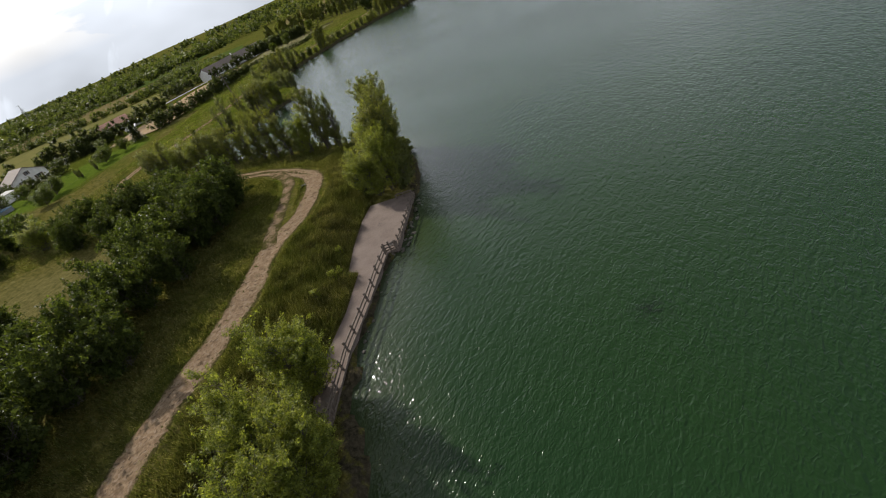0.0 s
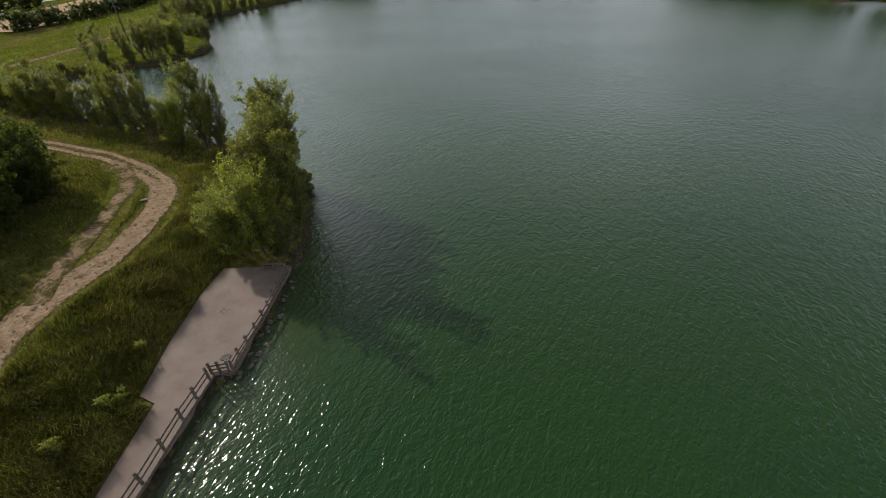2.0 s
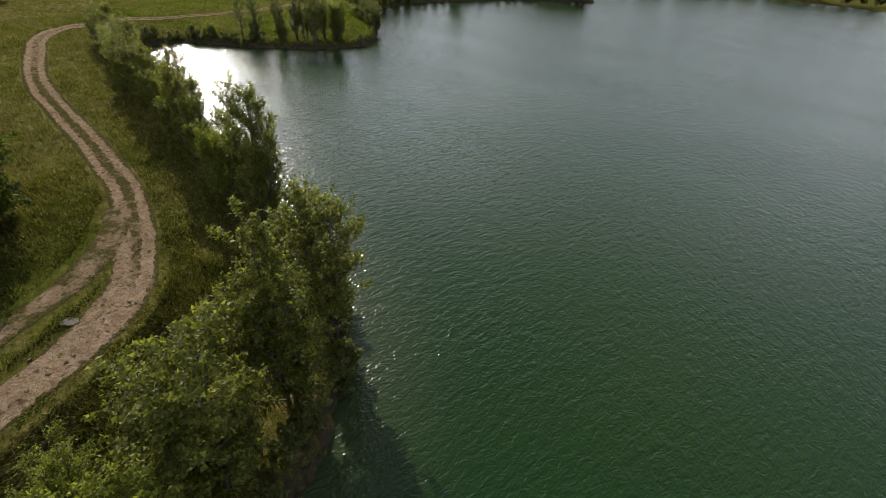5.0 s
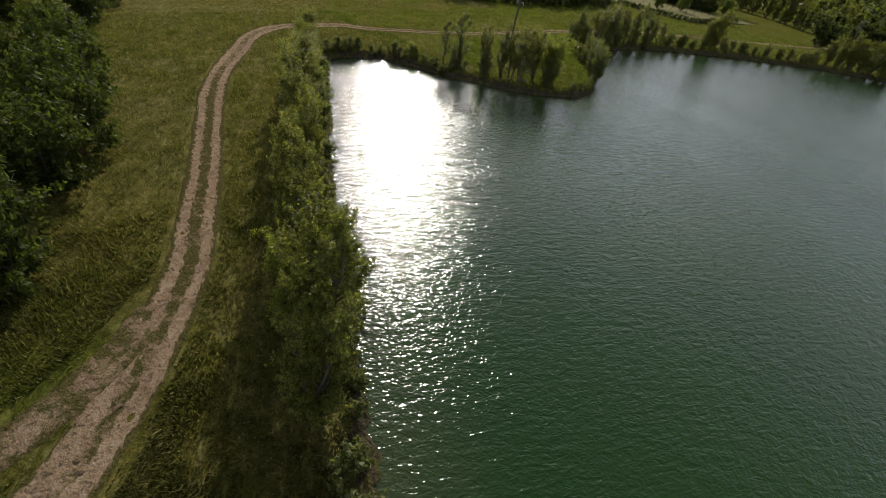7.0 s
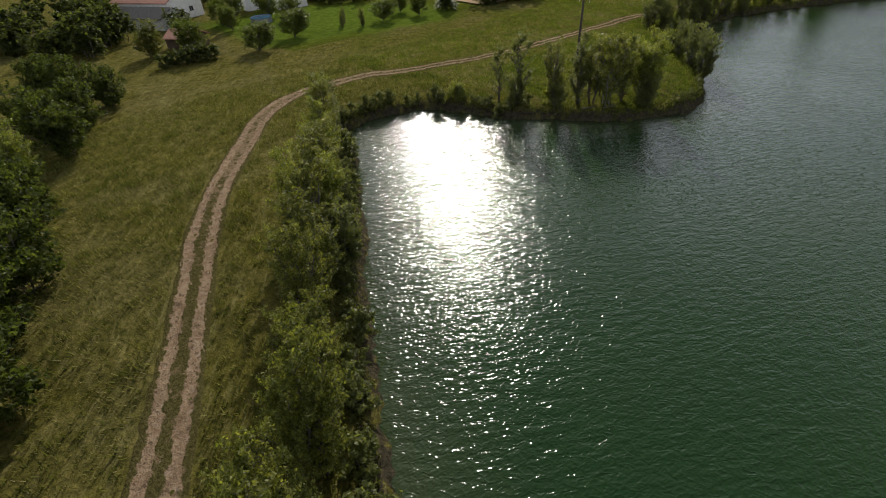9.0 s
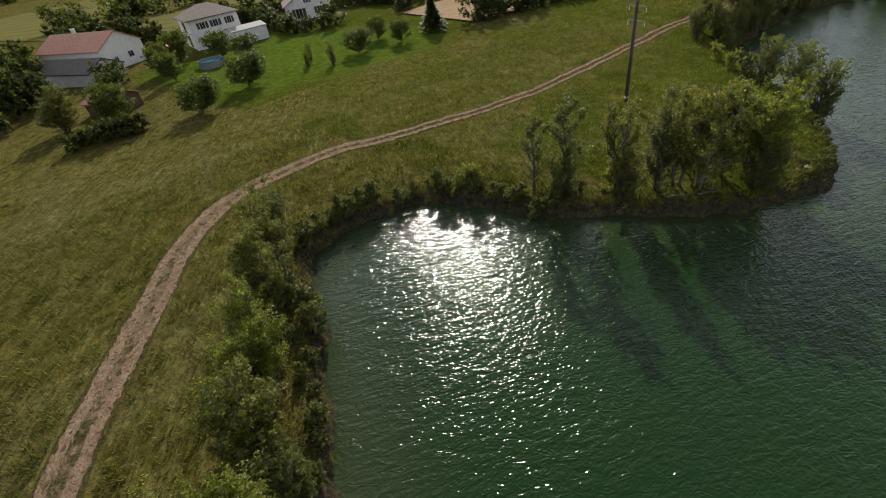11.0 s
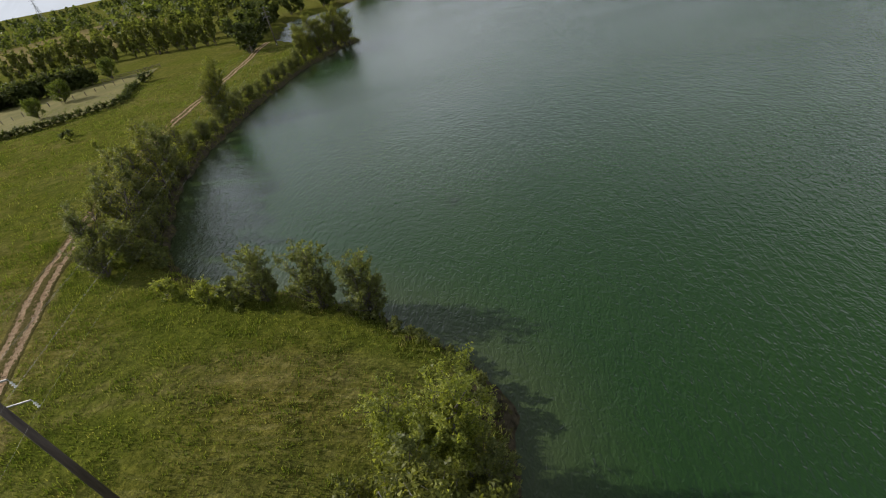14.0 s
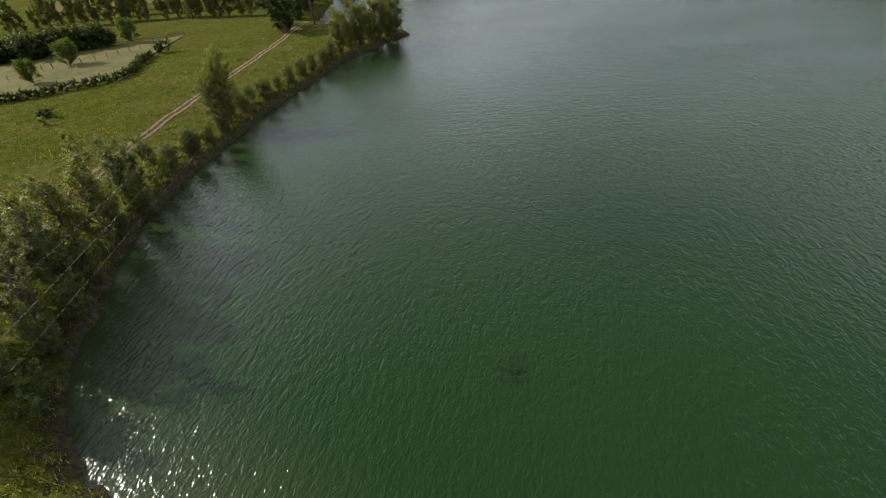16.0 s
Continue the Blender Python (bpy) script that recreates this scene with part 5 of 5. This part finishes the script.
row("far_tree", [(-232, 118), (-214, 113), (-198, 116), (-186, 124), (-178, 118)], 6, 7, 3, "dark-green tree behind the houses", "trees behind the houses")
row("far_tree", [(-184, 143), (-174, 148), (-168, 147)], 5, 5.5, 1.5, "dark-green tree behind the houses", "trees behind the houses")
row("far_tree", [(-196, 95), (-180, 92), (-168, 94), (-152, 92), (-143, 97)], 5, 6.5, 3, "leafy tree near the outbuilding", "trees near the outbuilding")
row("far_bush", [(-146, 106), (-141, 104), (-136, 103)], 2.6, 3.2, 0.8, "dense green bush of the garden boundary", "boundary bushes")
row("far_bush", [(-140, 82), (-150, 77), (-165, 72)], 3.2, 3.6, 1.4, "dense dark bush of the garden boundary", "boundary bushes")
row("far_tree", [(-150, 84), (-135, 88), (-160, 78), (-175, 80), (-205, 84)], 6, 6.5, 3, "leafy tree of the garden boundary", "boundary bushes")
row("far_bush", [(-300, 245), (-240, 232), (-200, 238)], 16, 3, 4, group="field hedge trees")
row("far_tree", [(-340, 190), (-300, 172), (-270, 140)], 10, 8, 4, group="field hedge trees")
row("far_bush", [(-97, 243), (-88.7, 240.9), (-79.5, 240.2), (-68.8, 243.4), (-67.2, 252.8), (-65.2, 263)], 1.5, 1.3, 0.15, "low clipped field hedge", "low paddock hedge", 0.12)
row("far_bush", [(-118, 297), (-104, 291), (-95, 288), (-87, 291), (-77.5, 289)], 1.5, 4.6, 0.3, "tall dark clipped hedge", "tall dark hedge", 0.08)
plant("garden", -83.5, 268.6, 5.0, 0.95, label="round dark-green tree beside the paddock fence")
plant("garden", -73.0, 288.6, 5.6, 0.9, label="dark-green tree at the end of the tall hedge")
plant("garden", -86.6, 253.4, 4.4, 0.7, label="thin garden tree in the dry paddock")
plant("far_bush", -76.9, 223.6, 1.1, 0.5, label="low dark bush in the meadow")
plant("far_bush", -63.2, 264.6, 2.2, 0.8, label="brownish bush at the end of the low hedge")
row("far_tree", [(-150, 250), (-138, 268), (-122, 290), (-112, 300)], 6, 6, 2, "garden tree beside the farmhouse", "farmhouse trees")
row("far_tree", [(-128, 262), (-116, 270), (-108, 284)], 4, 5, 1, "garden tree beside the farmhouse", "farmhouse trees")
for k_ in range(3):
    row("far_poplar", [(-126 + 8 * k_, 366 + 16 * k_), (-78 + 9 * k_, 340 + 14 * k_), (-53 + 10 * k_, 318 + 12 * k_), (-38 + 9 * k_, 300 + 12 * k_)], 4.2 + k_, 9.5, 1.6, "tall poplar of a plantation", "poplar plantation")
row("far_tree", [(-184, 159), (-176, 164), (-167, 164.5)], 4.0, 6.0, 1.2, "dark-green tree beside the white house", "trees by the white house")
row("far_bush", [(-181, 142.3), (-172.5, 144.5), (-160.4, 143.4), (-150.5, 142.8), (-143, 142), (-140, 147), (-138.5, 152)], 2.3, 3.0, 0.8, "dark-green garden shrub between the houses", "garden shrubs", 0.35)
row("far_tree", [(-170, 175.5), (-163, 179.5), (-153, 179), (-146, 175)], 4.5, 7.5, 1.6, "large dark-green tree beside the lane", "trees by the lane")
plant("poplar_c", -123.5, 93.0, 6.0, 1.5, label="broad leafy olive-green tree beside the garden hut")
plant("garden", -119.0, 99.4, 4.8, 1.0, label="dark leafy tree beside the garden hut")
row("far_bush", [(-113.2, 92.4), (-112.8, 95.6), (-112.4, 98.4), (-112.4, 100.6)], 1.4, 1.8, 0.3, "dark clipped boundary hedge plant", "boundary hedge", 0.2)
row("far_tree", [(-241, 134), (-252, 142), (-268, 151)], 6, 8, 3, "tall tree of the field edge", "field edge trees")
row("far_tree", [(-187, 122), (-178, 123.5), (-171, 124)], 5, 5, 1.5, "dark-green tree behind the houses", "trees behind the houses")
fence_run([(-100, 259), (-92, 264), (-87, 268.4), (-78.5, 269.7), (-69.4, 275.2)], 2.6, "old timber stake fence across the dry paddock", base=2.1, high=1.1, rails=(), lower=False)
fence_run([(-76, 287.4), (-68, 287.2), (-59.5, 287.5)], 2.4, "dark timber fence behind the dry paddock", base=2.1, high=1.0, rails=(0.8, 0.4), lower=False)
# woods round the far shore
row("far_tree", [(-34, 262), (-32, 285), (-22, 318), (-14, 340), (10, 346), (30, 352), (75, 382), (142, 393)], 6, 9, 3, "tree on the lake's far shore", "far shore trees")
row("far_tree", [(172, 332), (147, 270), (112, 213), (117, 196), (120, 173), (126, 141), (146, 61), (156, -40)], 6, 9, 2, "tree on the lake's far shore", "far shore trees")
row("far_tree", [(160, 335), (160, 270), (129, 216), (132, 194), (133, 172)], 8, 11, 3, "tree on the lake's far shore", "far shore trees")
row("far_bush", [(140, 266), (108, 211.5), (113.5, 194), (116.5, 172), (122.5, 140)], 4, 3.4, 0.6, "bush overhanging the far shore", "far shore bushes")


def woods(line, depth, height, count, size, seed, label):
    """A far wood: rounded crowns of leaf sprays over a long strip, one object."""
    rw = np.random.default_rng(seed)
    pts = smooth_line(np.array(line, float), 10)
    n = count // 60
    base = pts[rw.integers(0, len(pts), n)] + rw.normal(size=(n, 2)) * np.array([depth * 0.4, depth * 0.4])
    hz = ground_height(base[:, 0], base[:, 1])
    hh = height * rw.uniform(0.7, 1.15, n)
    cen, rad = [], []
    for (x, y), z, h in zip(base, hz, hh):
        for q in range(4):
            cen.append((x + rw.normal() * 2.5, y + rw.normal() * 2.5, z + h * (0.25 + 0.2 * q)))
            rad.append(h * 0.27 * (1.15 - 0.15 * q))
    ob = part("woodland", leaf_cloud(rw, cen, rad, count, size), LEAF_FAR)
    return tagged(ob, label, "woods", kind="stuff")


woods([(-2600, 500), (-1900, 760), (-1300, 1000), (-800, 960), (-480, 780), (-300, 715), (-165, 780), (-40, 820), (120, 760), (420, 640), (900, 560)], 90, 17, 80000, 1.9, 21, "dark deciduous woods along the horizon")
woods([(-3000, 900), (-2200, 1500), (-1300, 1900), (-300, 1900), (600, 1700), (1500, 1200)], 260, 22, 40000, 4.0, 22, "distant wooded ridge on the horizon")
for i, (line, deep, tall, n) in enumerate((
        ([(-400, 296), (-321, 322), (-259, 319), (-222, 330), (-229, 384), (-258, 512)], 5, 6.0, 16000),
        ([(-152, 262), (-140, 290), (-150, 322), (-172, 352), (-214, 380)], 5, 6.5, 8000),
        ([(-520, 250), (-430, 300), (-400, 296)], 6, 7.0, 5000),
        ([(-560, 470), (-420, 420), (-330, 520)], 7, 7.0, 6000),
        ([(-760, 330), (-620, 400), (-560, 470)], 8, 8.0, 6000),
        ([(-262, 120), (-250, 150), (-262, 172), (-300, 182), (-345, 196)], 7, 9.0, 7000))):
    woods(line, deep, tall, n, 0.75, 50 + i, "continuous overgrown hedge of bushes between fields")
woods([(-520, 500), (-450, 520), (-380, 530), (-330, 650), (-262, 640)], 22, 11, 9000, 1.8, 23, "copse at the fields' edge")
woods([(-60, 470), (0, 520), (60, 540), (130, 520), (220, 470), (330, 380)], 60, 13, 16000, 2.0, 24, "trees and scrub beyond the far shore")
woods([(-900, 60), (-620, 120), (-470, 60), (-330, -60), (-300, -220)], 60, 13, 12000, 2.2, 25, "woods on the western plain")

# bank plants
BAY = smooth_line(np.array([(-70.8, 97), (-72.3, 100), (-72.8, 103.5), (-71.0, 108), (-68.5, 110.7), (-65, 112.2), (-60.5, 113.4), (-57, 115.5)], float), 0.8)
for x, y in BAY:
    plant("reed", x + rnd.uniform(-0.7, 0.9), y + rnd.uniform(-0.9, 0.5), rnd.uniform(0.6, 1.5), group="bushes round the bay")
for x, y in smooth_line(np.array([(-59.6, 158), (-61.2, 164), (-59.6, 180), (-54.6, 191.6), (-44.8, 209), (-30, 229.6), (-15.5, 242)], float), 2.2):
    plant(rnd.choice(("reed", "reed", "shrub")), x - rnd.uniform(0.2, 1.6), y + rnd.uniform(-0.4, 0.4), rnd.uniform(0.9, 2.2), group="bushes along the north bank")
for x, y in smooth_line(np.array([(-44.9, 127), (-44.7, 131), (-46.2, 135.8), (-48.8, 140.6)], float), 1.0):
    plant("reed", x - rnd.uniform(0, 0.5), y, rnd.uniform(0.5, 0.9), group="low plants on the bank")
for x, y in smooth_line(np.array([(-10, 46), (-9.4, 49), (-9.8, 54), (-11.5, 60), (-16, 65.2), (-24, 70.3), (-32, 74.8), (-41, 79.8), (-50, 85.2), (-59, 91), (-66.5, 95.2)], float), 1.3):
    plant("reed", x + rnd.uniform(-0.5, 0.75), y + rnd.uniform(-0.3, 0.9), rnd.uniform(0.8, 1.8), group="low bushes under the bay trees")
for x, y, h in ((-16.3, 32.2, 0.9), (-15.9, 32.9, 0.8), (-17.2, 29.5, 0.9), (-16.4, 36.5, 0.8), (-76, 219, 1.2), (-70.5, 208, 1.2)):
    plant("shrub", x, y, h, label="small yellow-flowering weed clump on the grass bank")

# ---- tall grass ----

def blade_material(name, *stops):
    """Blades, each its own shade, thin enough to let light through."""
    k = Mat(name, rough=0.7, spec=0.15)
    c = k.ramp(k.random(True), *stops)
    c = k.mix(k.span(k.noise(0.25, 3), 0.35, 0.65), c, k.mix(1.0, c, (0.62, 0.72, 0.55), "MULTIPLY"))
    k.colour(c)
    tr = k.t.nodes.new("ShaderNodeBsdfTranslucent")
    k.link(k.mix(1.0, c, (1.3, 1.35, 0.7), "MULTIPLY"), tr.inputs[0])
    ms = k.t.nodes.new("ShaderNodeMixShader")
    ms.inputs[0].default_value = 0.35
    k.link(k.b.outputs[0], ms.inputs[1])
    k.link(tr.outputs[0], ms.inputs[2])
    k.link(ms.outputs[0], k.t.nodes["Material Output"].inputs[0])
    return k.m


BLADES = blade_material("grass_blades", (0.0, (0.058, 0.07, 0.018)), (0.5, (0.125, 0.128, 0.034)), (0.85, (0.205, 0.186, 0.06)), (1.0, (0.33, 0.28, 0.14)))
FRESH = blade_material("fresh_blades", (0.0, (0.062, 0.09, 0.013)), (0.5, (0.132, 0.158, 0.026)), (0.9, (0.205, 0.212, 0.045)), (1.0, (0.32, 0.28, 0.11)))
OLIVE = blade_material("olive_blades", (0.0, (0.058, 0.064, 0.017)), (0.5, (0.12, 0.118, 0.032)), (0.85, (0.2, 0.178, 0.062)), (1.0, (0.32, 0.26, 0.14)))


def grass(name, count, lo, hi, tall, keep, seed, label, wind=(0.35, -0.3), clump=2.0, width=0.03, mat=BLADES):
    """Blades scattered over a rectangle of the plan where keep(x, y) allows, leaning with the wind; one object."""
    rg = np.random.default_rng(seed)
    n0 = max(1, count // 6)
    cx, cy = rg.uniform(lo[0], hi[0], n0), rg.uniform(lo[1], hi[1], n0)
    pick = rg.integers(0, n0, count)
    x, y = cx[pick] + rg.normal(size=count) * 0.3, cy[pick] + rg.normal(size=count) * 0.3
    ok = keep(x, y)
    x, y, pick = x[ok], y[ok], pick[ok]
    z = ground_height(x, y)
    h = tall * rg.uniform(0.45, 1.2, len(x)) * (0.75 + 0.35 * wobble(x, y, clump, 1.0))
    a_ = rg.uniform(0, 6.283, len(x))
    w_ = width * rg.uniform(0.7, 1.6, len(x))
    lean = rg.normal(size=(len(x), 2)) * 0.25 + np.array(wind) * (0.8 + 0.6 * wobble(x, y, 3.0, 4.0))[:, None]
    p = np.stack([x, y, z - 0.05], 1)
    u = np.stack([np.cos(a_), np.sin(a_), 0 * a_], 1) * w_[:, None]
    tip = p + np.stack([lean[:, 0] * h, lean[:, 1] * h, h], 1)
    P = np.stack([p - u, p + u, tip], 1).reshape(-1, 3)
    i = np.arange(len(x)) * 3
    return tagged(part(name, (P.tolist(), [], np.stack([i, i + 1, i + 2], 1).tolist()), mat), label, "grass", kind="stuff")


def open_land(x, y, margin=0.35, track=1.5):
    d_ = seg_distance(x, y, LAKE)
    land = ~inside(x, y, LAKE) & (d_ > margin)
    off = np.minimum(seg_distance(x, y, TRACK_LINE, closed=False), seg_distance(x, y, SPUR_LINE, closed=False)) > track
    return land & off & ~inside(x, y, PLATFORM) & (seg_distance(x, y, PLATFORM) > 0.25)


grass("bank_grass", 190000, (-24.5, 2), (-14, 62), 0.8, lambda x, y: open_land(x, y, 0.6, 1.9), 31, "tall wind-swept grass on the bank above the platform", wind=(0.75, -0.45), clump=1.1, width=0.018, mat=OLIVE)
grass("verge_grass", 80000, (-40, 2), (-24, 64), 0.5, lambda x, y: open_land(x, y, 0.6, 1.7), 32, "grass and weeds beside the track", mat=OLIVE)
grass("meadow_grass", 110000, (-92, 62), (-18, 116), 0.55, lambda x, y: open_land(x, y, 0.4, 1.5), 33, "tall meadow grass round the bay")
grass("meadow_grass", 110000, (-92, 112), (-43, 172), 0.42, lambda x, y: open_land(x, y, 0.4, 1.4), 34, "meadow grass on the peninsula", mat=FRESH)
grass("meadow_grass", 50000, (-100, 170), (-20, 262), 0.5, lambda x, y: open_land(x, y, 0.3, 1.4), 35, "meadow grass along the north bank", width=0.05, mat=FRESH)
grass("shore_grass", 30000, (-75, 95), (-43, 160), 0.6, lambda x, y: open_land(x, y, 0.1, 1.4) & (seg_distance(x, y, LAKE) < 2.2), 36, "sedge along the lake bank")
grass("shore_grass", 34000, (-66, 157), (-8, 247), 0.8, lambda x, y: open_land(x, y, 0.05, 1.4) & (seg_distance(x, y, LAKE) < 2.4), 37, "sedge along the north lake bank", width=0.05)
grass("shore_grass", 42000, (-73, 44), (-7, 100), 0.75, lambda x, y: open_land(x, y, 0.05, 1.4) & (seg_distance(x, y, LAKE) < 2.4), 38, "sedge under the bay trees")
grass("verge_weeds", 50000, (-40, 54), (-12, 80), 0.34, lambda x, y: open_land(x, y, 0.6, 1.5), 39, "low green weeds between the track and the trees", width=0.05, mat=OLIVE)


def track_side(x, y):
    """The ragged rim of the track and the patchy ground between it and its branch."""
    d_ = seg_distance(x, y, TRACK_LINE, closed=False)
    s_ = seg_distance(x, y, SPUR_LINE, closed=False)
    patch = wobble(x, y, 1.1, 6.0) + 0.6 * wobble(x, y, 0.4, 2.0)
    return (((d_ > 1.15) & (d_ < 2.3) & (patch > -0.25)) | ((s_ < 1.7) & (d_ > 1.5) & (patch > 0.1)) | ((d_ < 1.2) & (patch > 0.95))) & ~inside(x, y, LAKE)


grass("track_tufts", 60000, (-31, 4), (-20, 64), 0.2, track_side, 40, "ragged grass tufts on the rim of the track", width=0.035, mat=FRESH)
grass("track_tufts", 60000, (-86, 60), (-24, 170), 0.2, track_side, 41, "ragged grass tufts on the rim of the meadow track", width=0.035)
